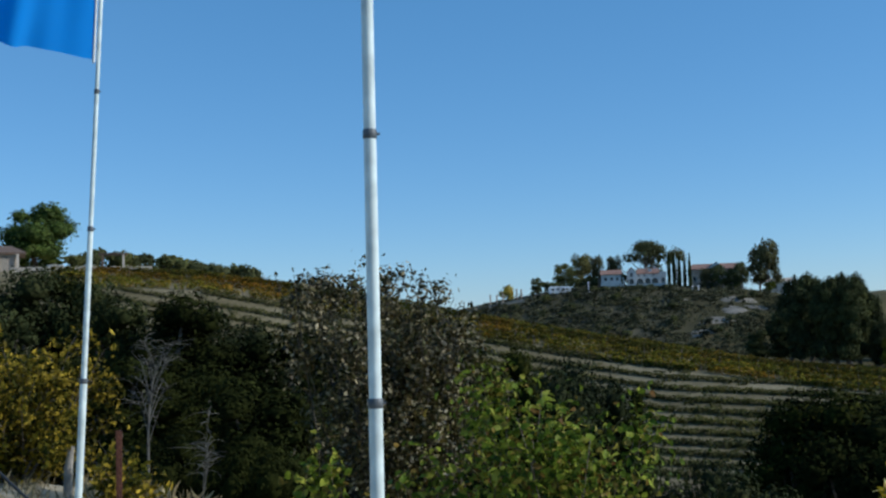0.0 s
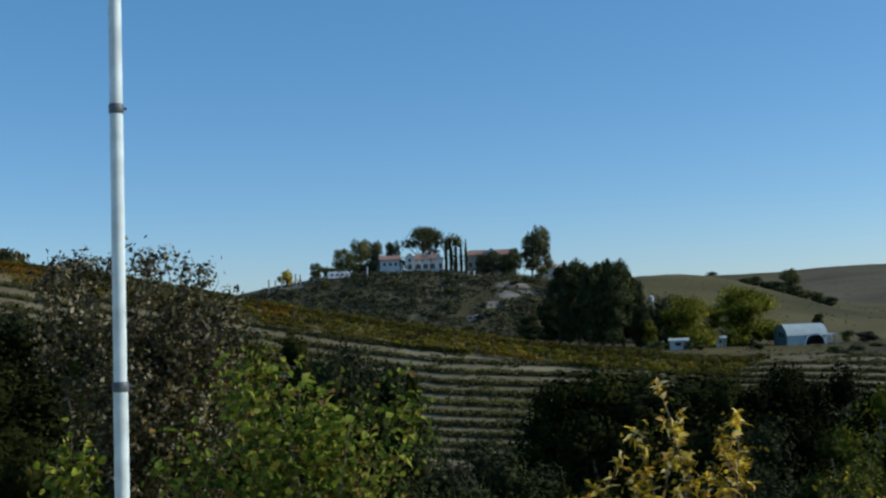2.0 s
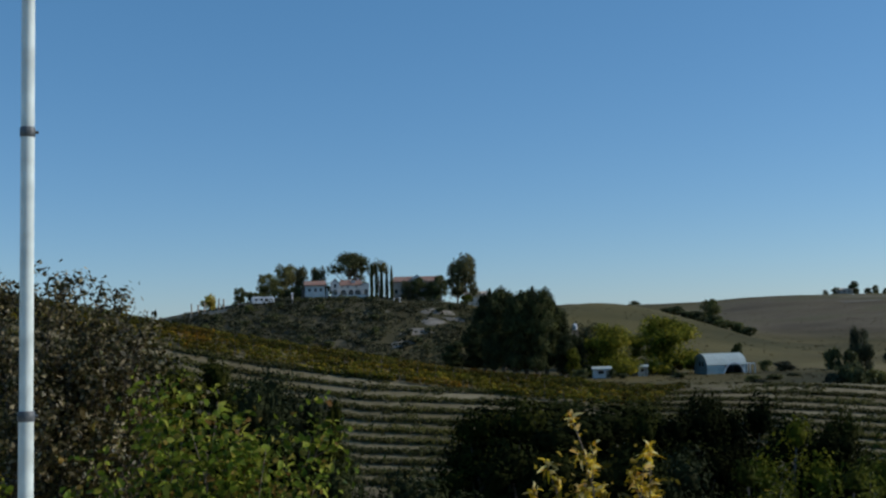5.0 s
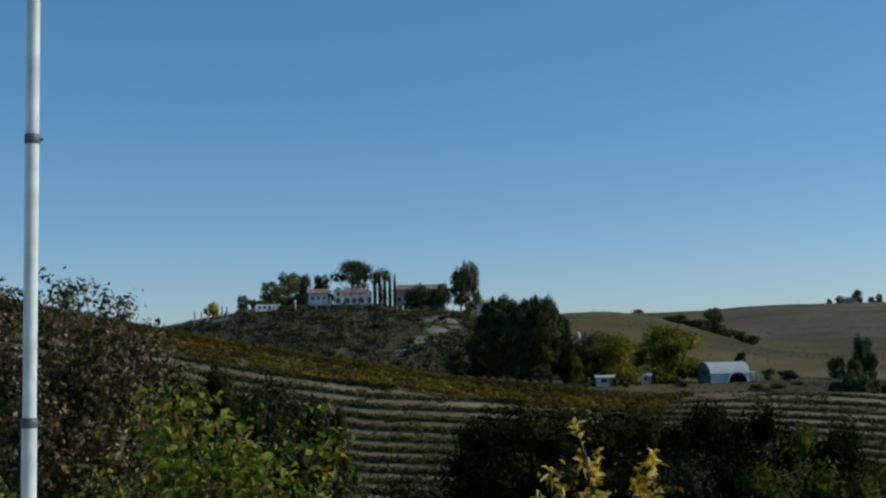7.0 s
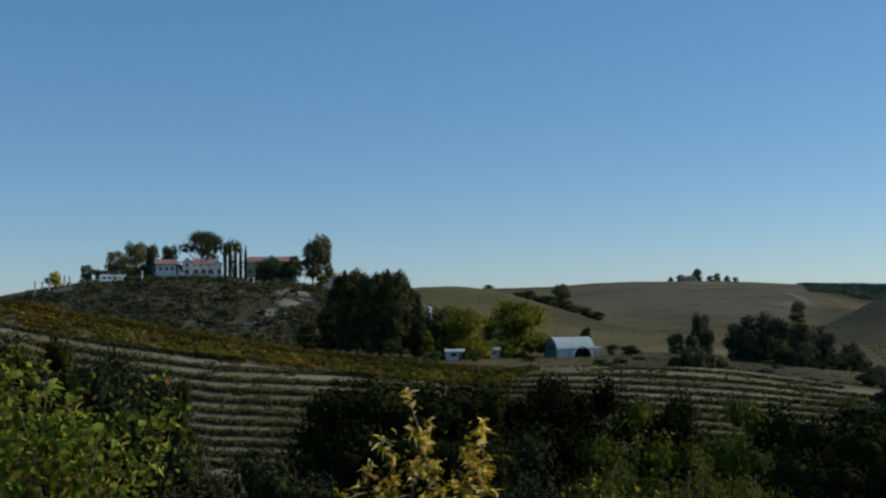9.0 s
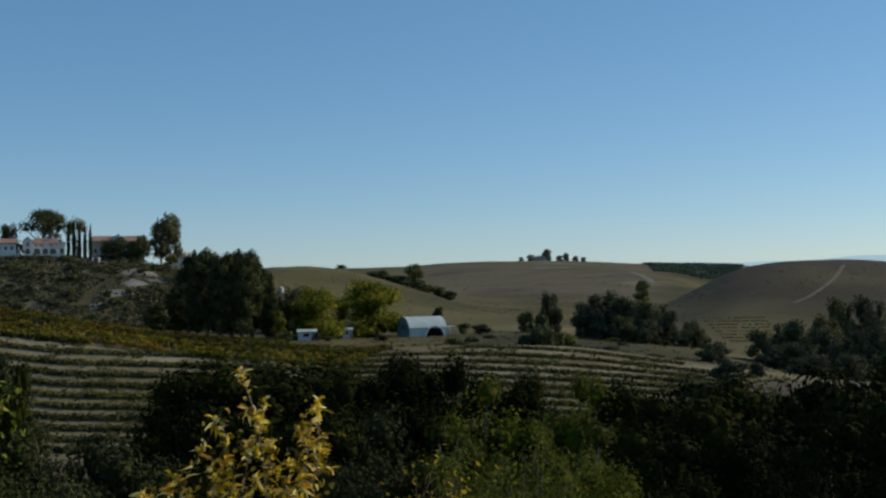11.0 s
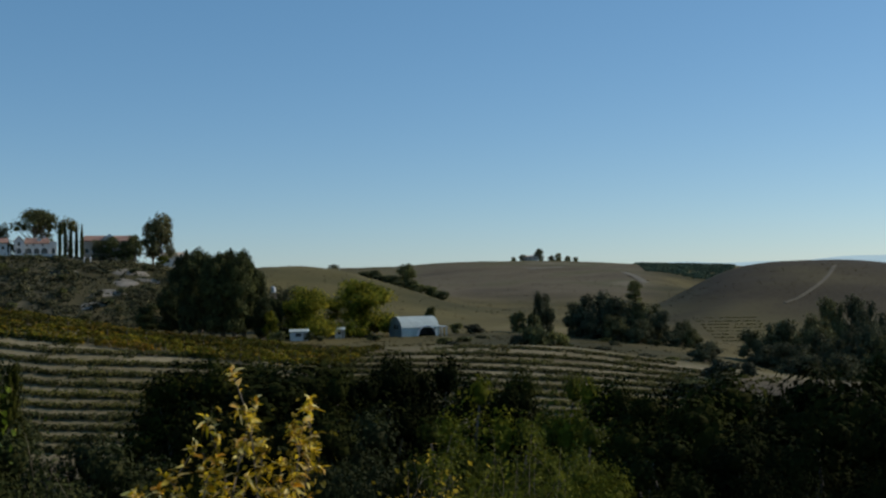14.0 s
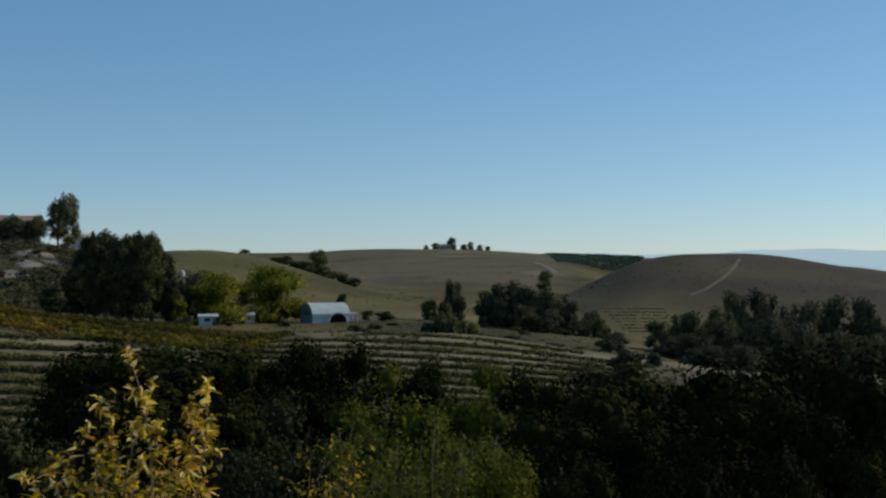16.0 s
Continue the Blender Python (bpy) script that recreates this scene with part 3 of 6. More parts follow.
model("grey_tall", "willow_tree", "round", 9, 5.8, M_GREYGREEN, 7500, 0.20, "soft grey-green willow-like tree in the gully", "tree", heart=0.62, loose=0.35)
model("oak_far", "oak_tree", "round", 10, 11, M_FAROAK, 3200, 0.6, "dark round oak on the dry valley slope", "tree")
model("conifer", "conifer_tree", "dense", 20, 11, M_CONIFER, 5600, 0.85, "tall dense dark evergreen in a close stand", "tree")
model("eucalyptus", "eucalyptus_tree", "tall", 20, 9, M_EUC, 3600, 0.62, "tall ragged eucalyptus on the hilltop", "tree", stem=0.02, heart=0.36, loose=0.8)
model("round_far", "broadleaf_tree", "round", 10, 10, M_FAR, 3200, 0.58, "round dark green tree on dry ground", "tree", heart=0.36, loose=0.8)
model("eucalyptus_top", "eucalyptus_tree", "umbrella", 16, 8, M_EUC, 1500, 0.55, "tall eucalyptus with a small pale crown behind cypresses", "tree", stem=0.02, heart=0.36, loose=0.8)
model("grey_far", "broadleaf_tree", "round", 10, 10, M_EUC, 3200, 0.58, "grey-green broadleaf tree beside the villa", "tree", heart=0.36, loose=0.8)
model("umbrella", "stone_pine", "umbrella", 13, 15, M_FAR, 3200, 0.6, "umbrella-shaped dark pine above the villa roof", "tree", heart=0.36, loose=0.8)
model("cypress", "cypress_tree", "column", 12, 1.9, M_CONIFER, 2200, 0.5, "slender dark column-shaped cypress", "tree", stem=0.015)
model("autumn", "autumn_tree", "round", 15, 18, M_AUTUMN, 9000, 0.6, "large yellow-green autumn tree beside the white barn", "tree")
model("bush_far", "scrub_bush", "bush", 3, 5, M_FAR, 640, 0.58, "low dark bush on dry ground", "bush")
model("bush_grey", "scrub_bush", "bush", 3, 5, M_SCRUB, 750, 0.55, "low dry grey-brown bush", "bush")
model("yellow_far", "autumn_tree", "round", 5, 5, M_YELLOW, 2600, 0.3, "small bright yellow autumn tree on the hill's shoulder", "tree")

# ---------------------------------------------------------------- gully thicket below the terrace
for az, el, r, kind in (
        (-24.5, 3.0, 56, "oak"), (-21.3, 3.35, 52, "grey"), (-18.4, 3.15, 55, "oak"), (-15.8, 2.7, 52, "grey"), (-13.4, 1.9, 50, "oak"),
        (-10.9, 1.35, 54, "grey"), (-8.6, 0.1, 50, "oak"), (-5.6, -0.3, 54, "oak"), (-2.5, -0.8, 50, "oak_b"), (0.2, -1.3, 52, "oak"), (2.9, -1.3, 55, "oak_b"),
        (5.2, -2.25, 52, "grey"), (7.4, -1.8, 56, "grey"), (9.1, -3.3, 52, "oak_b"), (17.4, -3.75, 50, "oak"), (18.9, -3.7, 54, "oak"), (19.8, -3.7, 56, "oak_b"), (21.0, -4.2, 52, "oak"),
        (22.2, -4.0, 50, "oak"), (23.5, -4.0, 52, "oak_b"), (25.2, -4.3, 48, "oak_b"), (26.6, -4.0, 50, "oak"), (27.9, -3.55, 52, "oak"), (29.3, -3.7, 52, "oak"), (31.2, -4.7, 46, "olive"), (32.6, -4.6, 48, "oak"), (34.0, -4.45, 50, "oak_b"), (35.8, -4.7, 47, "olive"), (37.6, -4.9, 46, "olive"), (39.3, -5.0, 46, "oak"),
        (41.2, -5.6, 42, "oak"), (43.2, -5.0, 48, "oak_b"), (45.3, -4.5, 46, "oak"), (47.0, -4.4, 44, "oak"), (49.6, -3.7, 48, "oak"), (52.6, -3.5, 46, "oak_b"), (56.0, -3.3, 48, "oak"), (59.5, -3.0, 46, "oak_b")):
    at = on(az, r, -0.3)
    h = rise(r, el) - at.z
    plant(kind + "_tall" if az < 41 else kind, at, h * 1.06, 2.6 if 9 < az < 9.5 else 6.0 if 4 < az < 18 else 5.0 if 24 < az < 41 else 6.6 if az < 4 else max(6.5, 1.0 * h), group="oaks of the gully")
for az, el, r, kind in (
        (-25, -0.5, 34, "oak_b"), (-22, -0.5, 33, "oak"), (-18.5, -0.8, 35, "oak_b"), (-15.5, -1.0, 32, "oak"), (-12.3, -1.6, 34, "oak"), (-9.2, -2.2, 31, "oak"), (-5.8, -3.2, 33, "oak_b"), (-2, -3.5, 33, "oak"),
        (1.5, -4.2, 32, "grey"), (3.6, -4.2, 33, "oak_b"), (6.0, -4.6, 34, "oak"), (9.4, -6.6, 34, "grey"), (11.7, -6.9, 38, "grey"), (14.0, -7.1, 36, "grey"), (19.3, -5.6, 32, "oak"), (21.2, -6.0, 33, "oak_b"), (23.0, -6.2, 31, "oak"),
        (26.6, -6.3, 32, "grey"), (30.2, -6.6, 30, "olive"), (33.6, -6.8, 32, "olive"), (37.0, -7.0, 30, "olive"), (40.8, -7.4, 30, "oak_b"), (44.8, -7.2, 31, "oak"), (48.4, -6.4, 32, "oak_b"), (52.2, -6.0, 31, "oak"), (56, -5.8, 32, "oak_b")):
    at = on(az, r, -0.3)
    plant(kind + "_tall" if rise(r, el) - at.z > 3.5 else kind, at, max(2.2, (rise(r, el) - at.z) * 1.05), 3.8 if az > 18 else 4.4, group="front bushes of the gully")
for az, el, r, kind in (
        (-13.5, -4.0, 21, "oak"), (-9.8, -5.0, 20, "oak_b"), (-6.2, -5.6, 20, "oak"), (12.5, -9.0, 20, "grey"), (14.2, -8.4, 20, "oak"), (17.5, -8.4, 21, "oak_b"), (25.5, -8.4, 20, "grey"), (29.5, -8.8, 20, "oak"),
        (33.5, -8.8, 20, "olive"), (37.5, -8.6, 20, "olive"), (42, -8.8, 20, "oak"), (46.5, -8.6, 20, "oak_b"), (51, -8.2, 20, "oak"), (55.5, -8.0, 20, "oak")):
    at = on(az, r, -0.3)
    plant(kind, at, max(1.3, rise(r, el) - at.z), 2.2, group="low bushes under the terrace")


# ---------------------------------------------------------------- vineyards
ROW_AZ = np.arange(-19.0, 46.6, 0.2)


def lie_of_row(drop, right):
    """Distance of a terraced row on each bearing; the rows sink gently to the right, level by level."""
    if right:
        bend = min(1.0, drop / 1.8)
        base, keep_off = (1 - bend) * (around(CREST_EL, ROW_AZ) - 0.12) + bend * (-2.8 - 0.06 * (ROW_AZ - 32)), 0.06 + 0 * ROW_AZ
        part_of = ROW_AZ > 24.4
    else:
        base = np.interp(ROW_AZ, [-19, -13, 6, 11, 32], [5.0, 3.8, 0.0, -0.75, -2.05])
        keep_off = np.interp(ROW_AZ, [-19, 3, 11, 20, 25.5], [0.85, 0.75, 0.70, 0.62, 0.4])
        part_of = ROW_AZ < 25.4
    back = np.linspace(0, 56, 113)
    cr = around(CREST_R, ROW_AZ)
    rr = cr[:, None] - back[None, ::-1]
    a = np.radians(ROW_AZ)[:, None]
    el = np.degrees(np.arctan2(ground(rr * np.sin(a), rr * np.cos(a)) - 1.6, rr))
    el = np.maximum.accumulate(el, axis=1)
    want = base - drop
    r = np.array([np.interp(w, e, q) for w, e, q in zip(want, el, rr)])
    return r, part_of & (want < el[:, -1] - keep_off) & (want > el[:, 0] + 0.02)


def vine_row(seed, az0, az1, distance, material, label, group, tall, gap=0.0, dense=50, size=0.30, deep=0.16, uneven=1.0):
    """One row of vines along the slope: leaves on low canopies that run together, on short stems."""
    rng = np.random.default_rng(seed)
    n = int((az1 - az0) * 2.6 * dense)
    a = rng.uniform(az0, az1, n)
    ph = rng.uniform(0, 6.28, 4)
    full = 0.5 + uneven * (0.22 * np.sin(a * 1.7 + ph[0]) + 0.2 * np.sin(a * 3.9 + ph[1]) + 0.16 * np.sin(a * 8.7 + ph[2]) + 0.10 * np.sin(a * 19 + ph[3]))
    keep = full > gap + 0.15 * rng.random(n)
    a, full = a[keep], np.clip(full[keep], 0.2, 1.1)
    r = distance(a) + rng.normal(0, deep, len(a))
    x, y = r * np.sin(np.radians(a)), r * np.cos(np.radians(a))
    z = ground(x, y) + tall * (0.06 + 0.95 * rng.random(len(a)) ** 0.8) * (0.6 + 0.5 * full)
    d = rng.normal(size=(len(a), 3)) * 0.6 + np.array([0.35, -0.35, 0.9])
    d /= np.linalg.norm(d, axis=1)[:, None]
    v, f = cards(rng, np.stack([x, y, z], 1), d, size, size * 0.75, 0.35)
    ob = thing("vine_row", label, "vines", group=group)
    part("foliage", fast_mesh("foliage", v, f, material), ob)
    aa = np.arange(az0, az1, 0.9)
    pr = distance(aa)
    px, py = pr * np.sin(np.radians(aa)), pr * np.cos(np.radians(aa))
    pz = ground(px, py)
    stems = joined([tube([(px[k], py[k], pz[k] - 0.1), (px[k], py[k], pz[k] + 0.9 * tall)], [0.05, 0.035], 4) for k in range(len(aa))])
    part("trellis", mesh_of("trellis", *stems, M_BARK), ob, kind="stuff")
    return ob


for k in range(9):
    vine_row(100 + k, -19 if k > 1 else -13.5, 26.8 - 0.25 * k, lambda a, k=k: around(CREST_R, a) - 1.0 - 1.9 * k, M_VINE_GOLD,
             "row of gold and green autumn vines along the ridge", "vine rows of the ridge", 0.84, 0.02 + 0.02 * k, 115, 0.24)
for right, count, gap_el in ((False, 19, 0.52), (True, 10, 0.40)):
    for k in range(count):
        r_row, good = lie_of_row(gap_el * k + (0 if right else 0.9), right)
        runs = np.split(np.arange(len(ROW_AZ)), np.nonzero(np.diff(good.astype(int)))[0] + 1)
        for run in runs:
            if not good[run[0]] or len(run) < 8:
                continue
            end = min(ROW_AZ[run[-1]], 43.6 + 1.4 * math.sin(k * 2.3)) if right else ROW_AZ[run[-1]]
            vine_row(140 + 2 * k + right, ROW_AZ[run[0]], end, lambda a, r=r_row: np.interp(a, ROW_AZ, r), M_VINE_BROWN,
                     "row of low brown vines on pale dry soil" if right else "row of withered brown-green vines on pale soil",
                     "vine rows of the lower slope" if right else "vine rows of the ridge", 0.46 if right else 0.56, 0.0, 84, 0.27, 0.26, 0.45)


# Weeds and dry tufts between the rows.
rng = np.random.default_rng(8)
n = 8500
az, back = rng.uniform(-12, 46, n), rng.uniform(2, 54, n)
keep = np.sin(az * 1.9 + back * 0.31) + np.sin(az * 0.83 - back * 0.17 + 2) + 0.6 * np.sin(az * 6.1 + back) + rng.normal(0, 0.7, n) > 0.55
az, back = az[keep], back[keep]
r = around(CREST_R, az) - back
x, y = r * np.sin(np.radians(az)), r * np.cos(np.radians(az))
sz = rng.uniform(0.15, 0.5, len(x))
c = np.repeat(np.stack([x, y, ground(x, y) + 0.25 * sz], 1), 6, 0)
d = rng.normal(size=c.shape)
d /= np.linalg.norm(d, axis=1)[:, None]
v, f = cards(rng, c + d * np.repeat(sz, 6)[:, None] * np.array([1.5, 1.2, 0.4]), d + np.array([0, 0, 0.5]), 0.42, 0.26)
tagged(new("weeds", fast_mesh("weeds", v, f, M_VINE_BROWN)), "straggling dry weeds between the vine rows", "weeds", kind="stuff")


# ---------------------------------------------------------------- villa hill
def window(parent, x, z, w, h, y, depth=0.12, arched=False):
    """A framed pane set into a wall that faces -y."""
    top = [(x - w / 2, z), (x + w / 2, z)]
    if arched:
        top += [(x + w / 2 * math.cos(a), z + h - w / 2 + w / 2 * math.sin(a)) for a in np.linspace(0, math.pi, 7)]
    else:
        top += [(x + w / 2, z + h), (x - w / 2, z + h)]
    n = len(top)
    v = [(a, y - 0.03, b) for a, b in top] + [(a, y + depth, b) for a, b in top]
    f = [tuple(range(n))[::-1]] + [(i, (i + 1) % n, n + (i + 1) % n, n + i) for i in range(n)]
    win = part("window", mesh_of("pane", v, f, M_GLASS), parent, "dark glazed opening")
    t = 0.12
    fr = joined([box(x - w / 2 - t, x - w / 2, y - 0.09, y, z - t, z + h * (0.75 if arched else 1)), box(x + w / 2, x + w / 2 + t, y - 0.09, y, z - t, z + h * (0.75 if arched else 1)), box(x - w / 2, x + w / 2, y - 0.12, y, z - t, z)])
    part("window_frame", mesh_of("window_frame", *fr, M_STUCCO), win)
    return win


def gable_roof(w, d, z, rise_, over=0.5, hip=0.0, thick=0.25):
    """A ridged roof along x with an overhang; hip draws the ridge's ends in."""
    x, y = w / 2 + over, d / 2 + over
    v = [(-x, -y, z), (x, -y, z), (x, y, z), (-x, y, z), (-x + hip, 0, z + rise_), (x - hip, 0, z + rise_)]
    v += [(a, b, c - thick) for a, b, c in v[:4]]
    f = [(0, 1, 5, 4), (2, 3, 4, 5), (1, 2, 5), (3, 0, 4), (1, 0, 6, 7), (2, 1, 7, 8), (3, 2, 8, 9), (0, 3, 9, 6), (6, 9, 8, 7)]
    return v, f


def tiled_roof(parent, w, d, z, rise_, mat, over=0.5, hip=0.0):
    roof = part("roof", mesh_of("roof", *gable_roof(w, d, z, rise_, over, hip), mat), parent, "terracotta tile roof")
    n = int(w / 0.9)
    ribs = []
    for k in range(n + 1):
        x = -w / 2 + w * k / n
        ribs.append(tube([(x, -d / 2 - over, z + 0.03), (max(-w / 2 - over + hip, min(w / 2 + over - hip, x)), -0.02, z + rise_ + 0.03)], [0.11, 0.11], 4))
    part("tile_rows", mesh_of("tile_rows", *joined(ribs), mat), roof, kind="stuff")
    return roof


def facing(az):
    return -az


def villa():
    at = on(10.05, 412)
    ob = thing("villa", "white stucco hilltop villa with terracotta tile roofs", "house", at, facing(10.05))
    g = rise(404, 1.98) - at.z
    part("wall", mesh_of("wall", *box(-3.6, 4.6, -3, 4, g - 3, g + 4.0), M_STUCCO), ob)
    roof = part("roof", mesh_of("roof", *gable_roof(8.2, 7, 4.05 + g, 1.9, 0.4, 0.8), M_TERRACOTTA), ob, "terracotta tile roof", (0.5, 0.5, 0))
    part("tile_rows", mesh_of("tile_rows", *joined([tube([(x, -3.9, g + 4.08), (x, -0.05, g + 5.98)], [0.11, 0.11], 4) for x in np.linspace(-3.6, 3.6, 10)]), M_TERRACOTTA), roof, kind="stuff")
    gx0, gx1, gm = -6.7, -3.5, -5.1
    outline = [(gx0, g - 3), (gx1, g - 3), (gx1, g + 4.5), (gm, g + 6.1), (gx0, g + 4.5)]
    v = [(x, -5.0, z) for x, z in outline] + [(x, 3.5, z) for x, z in outline]
    front = part("gable_wall", mesh_of("gable_wall", v, [(0, 1, 2, 3, 4), (9, 8, 7, 6, 5)] + [(i, 5 + i, 5 + (i + 1) % 5, (i + 1) % 5) for i in range(5)], M_STUCCO), ob)
    for s in (-1, 1):
        e = gx0 - 0.3 if s < 0 else gx1 + 0.3
        v = [(gm, -5.3, g + 6.2), (e, -5.3, g + 4.4), (e, 3.8, g + 4.4), (gm, 3.8, g + 6.2)]
        v += [(a, b, c + 0.18) for a, b, c in v]
        part("gable_roof", mesh_of("gable_roof", v, [(0, 1, 2, 3), (7, 6, 5, 4), (0, 4, 5, 1), (1, 5, 6, 2), (2, 6, 7, 3), (3, 7, 4, 0)], M_TERRACOTTA), ob)
    window(ob, gm, g + 3.0, 0.9, 1.3, -5.0)
    window(ob, gm, g + 0.3, 1.5, 2.0, -5.0, arched=True)
    part("porch_wall", mesh_of("porch_wall", *box(4.6, 6.9, -4.0, 3, g - 3, g + 4.3), M_STUCCO), ob)
    part("parapet", mesh_of("parapet", *box(4.5, 7.0, -4.1, 3.1, g + 4.3, g + 4.55), M_STUCCO), ob)
    window(ob, 5.8, g + 0.2, 1.2, 2.2, -4.0, arched=True)
    for x, w in ((-2.2, 2.2), (0.5, 1.8), (2.9, 2.2)):
        window(ob, x, g + 0.1, w, 2.3, -3.0, arched=True)
    for x in (-2.6, -0.6, 2.4):
        window(ob, x, g + 2.8, 0.7, 0.8, -3.0)
    part("chimney", mesh_of("chimney", *joined([box(2.6, 3.4, 0.2, 0.9, g + 4, g + 6.4), box(2.5, 3.5, 0.1, 1.0, g + 6.4, g + 6.65)]), M_STUCCO), ob)
    part("dormer", mesh_of("dormer", *box(0.6, 2.0, -2.0, 0.5, g + 4.2, g + 5.7), M_STUCCO), ob)
    low = part("terrace", mesh_of("terrace", *joined([box(-5.8, 6.9, -8.2, -3.05, g - 4, g - 0.02), box(-5.8, 6.9, -8.2, -7.95, g - 0.02, g + 0.3)]), M_STUCCO), ob, "white terrace wall in front")
    for x in (-3.4, -0.9, 1.7, 4.4):
        part("pillar", mesh_of("pillar", *box(x - 0.17, x + 0.17, -5.6, -5.26, g, g + 2.7), M_STUCCO), low)
    part("beam", mesh_of("beam", *box(-3.6, 4.6, -5.65, -5.2, g + 2.7, g + 3.0), M_STUCCO), low)


def annex():
    at = on(8.33, 408)
    ob = thing("guest_house", "small white house with a terracotta roof beside the villa", "house", at, facing(8.33))
    g = rise(404, 2.02) - at.z
    part("wall", mesh_of("wall", *box(-3.4, 3.4, -3.2, 3.2, g - 3, g + 3.7), M_STUCCO), ob)
    tiled_roof(ob, 6.8, 6.4, g + 3.75, 1.6, M_TERRACOTTA, 0.45)
    for x in (-1.9, 0.2, 2.1):
        window(ob, x, g + 1.5, 0.9, 1.1, -3.2)
    part("plinth", mesh_of("plinth", *box(-3.6, 3.6, -3.7, -3.22, g - 3, g + 0.7), M_STUCCO), ob)
    part("lean_to", mesh_of("lean_to", *box(-4.6, -3.42, -2.6, 2.6, g - 3, g + 2.9), M_BARK), ob, "brown timber lean-to")
    part("pillar", mesh_of("pillar", *box(4.0, 4.4, -3.6, -3.2, g - 3, g + 2.6), M_STUCCO), ob)


def wing():
    ob = thing("villa_wing", "tan villa wing with a gabled terracotta roof behind trees", "house", on(13.4, 428), facing(13.4))
    part("wall", mesh_of("wall", *box(-9.5, 9.5, -4, 4, -2, 6.8), M_TANWALL), ob)
    tiled_roof(ob, 19, 8, 6.85, 2.0, M_TERRACOTTA, 0.5, 2.0)
    g = [(-3, -4.6, 6.6), (3.4, -4.6, 6.6), (0.2, -4.6, 9.4), (-3, 0, 6.6), (3.4, 0, 6.6), (0.2, 0, 9.4)]
    part("gable", mesh_of("gable", g, [(0, 1, 2), (1, 4, 5, 2), (0, 2, 5, 3), (3, 5, 4), (0, 3, 4, 1)], M_STUCCO), ob, "white gable front")
    for x in (-7.5, -5.0, 4.8, 7.2):
        window(ob, x, 2.4, 1.2, 1.6, -4.0)
    ob2 = thing("hill_house", "distant white house with a flat roof behind the trees", "house", on(16.35, 440), facing(16.35))
    part("wall", mesh_of("wall", *box(-4, 4, -3, 3, -2, 5.4), M_STUCCO), ob2)
    part("roof", mesh_of("roof", *gable_roof(8, 6, 5.4, 1.2), M_TANWALL), ob2)
    window(ob2, -1.5, 2.6, 1.2, 1.4, -3)


def motorhome():
    ob = thing("motorhome", "white motorhome parked on the hill's shoulder", "vehicle", on(5.75, 402, -0.45), facing(5.75) + 8)
    me = mesh_of("body", *box(-3.9, 3.9, -1.2, 1.2, 0.55, 3.1), M_CARPAINT)
    part("body", rounded(me, 0.35), ob)
    for x in (-2.6, 2.4):
        for y in (-1.1, 1.1):
            part("wheel", mesh_of("wheel", *tube([(x, y - 0.14, 0.42), (x, y + 0.14, 0.42)], [0.42, 0.42], 14), M_TYRE, True), ob)
    for x in (-2.4, -0.6, 1.2):
        part("window", mesh_of("window", *box(x - 0.55, x + 0.55, -1.23, -1.17, 1.7, 2.4), M_GLASS), ob)


villa(), annex(), wing(), motorhome()
for az, h in ((2.3, 4.0), (2.62, 3.4), (2.92, 4.1), (3.62, 4.3), (3.85, 3.9)):
    at = on(az, 400)
    ob = thing("gate_post", "tall slim pale post on the hill's shoulder", "post", at, group="posts on the shoulder")
    part("shaft", mesh_of("shaft", *tube([(0, 0, -0.3), (0, 0, h)], [0.28, 0.24], 8), M_TANWALL), ob)
    part("cap", mesh_of("cap", *box(-0.34, 0.34, -0.34, 0.34, h, h + 0.2), M_TANWALL), ob)
for az, h in ((7.2, 3.2), (12.25, 1.6), (12.55, 1.8)):
    ob = thing("garden_pillar", "small white garden pillar on the villa hill", "pillar", on(az, 398), group="white pillars")
    part("shaft", mesh_of("shaft", *tube([(0, 0, -0.4), (0, 0, h)], [0.24, 0.2], 10), M_CARPAINT, True), ob)
    part("cap", mesh_of("cap", *tube([(0, 0, h), (0, 0, h + 0.12), (0, 0, h + 0.45)], [0.4, 0.42, 0.12], 10), M_CARPAINT, True), ob)
ob = thing("garden_wall", "low pale garden wall below the tall posts", "wall", on(3.1, 398), facing(3.1))
for k in range(6):
    x = -6.2 + 2.06 * k
    zg = ground(*(ob.matrix_basis @ Vector((x + 1.0, 0, 0))).xy) - ob.location.z
    part("wall_segment", mesh_of("wall_segment", *box(x, x + 2.04, -0.2, 0.2, zg - 0.5, zg + 0.75), M_TANWALL), ob)
    part("coping", mesh_of("coping", *box(x, x + 2.05, -0.26, 0.26, zg + 0.75, zg + 0.87), M_STUCCO), ob)
plant("yellow_far", on(3.17, 404), 6.2, 6.4)
plant("round_far", on(4.62, 405, -1.0), 7.6, 5.6)
plant("round_far", on(5.94, 415, -1.6), 11.0, 9.6)
for az, h, w, r in ((6.85, 11.6, 8.0, 424), (7.55, 11.2, 8.0, 430), (8.5, 11.2, 6.4, 434)):
    plant("grey_far", on(az, r, -1.8), h * 1.1 + 1.6, w * 1.3)
plant("umbrella", on(9.98, 428), 17.2, 20.0)
plant("eucalyptus", on(10.35, 438), 17.6, 9.0)
plant("eucalyptus_top", on(11.55, 432), 15.4, 8.0)
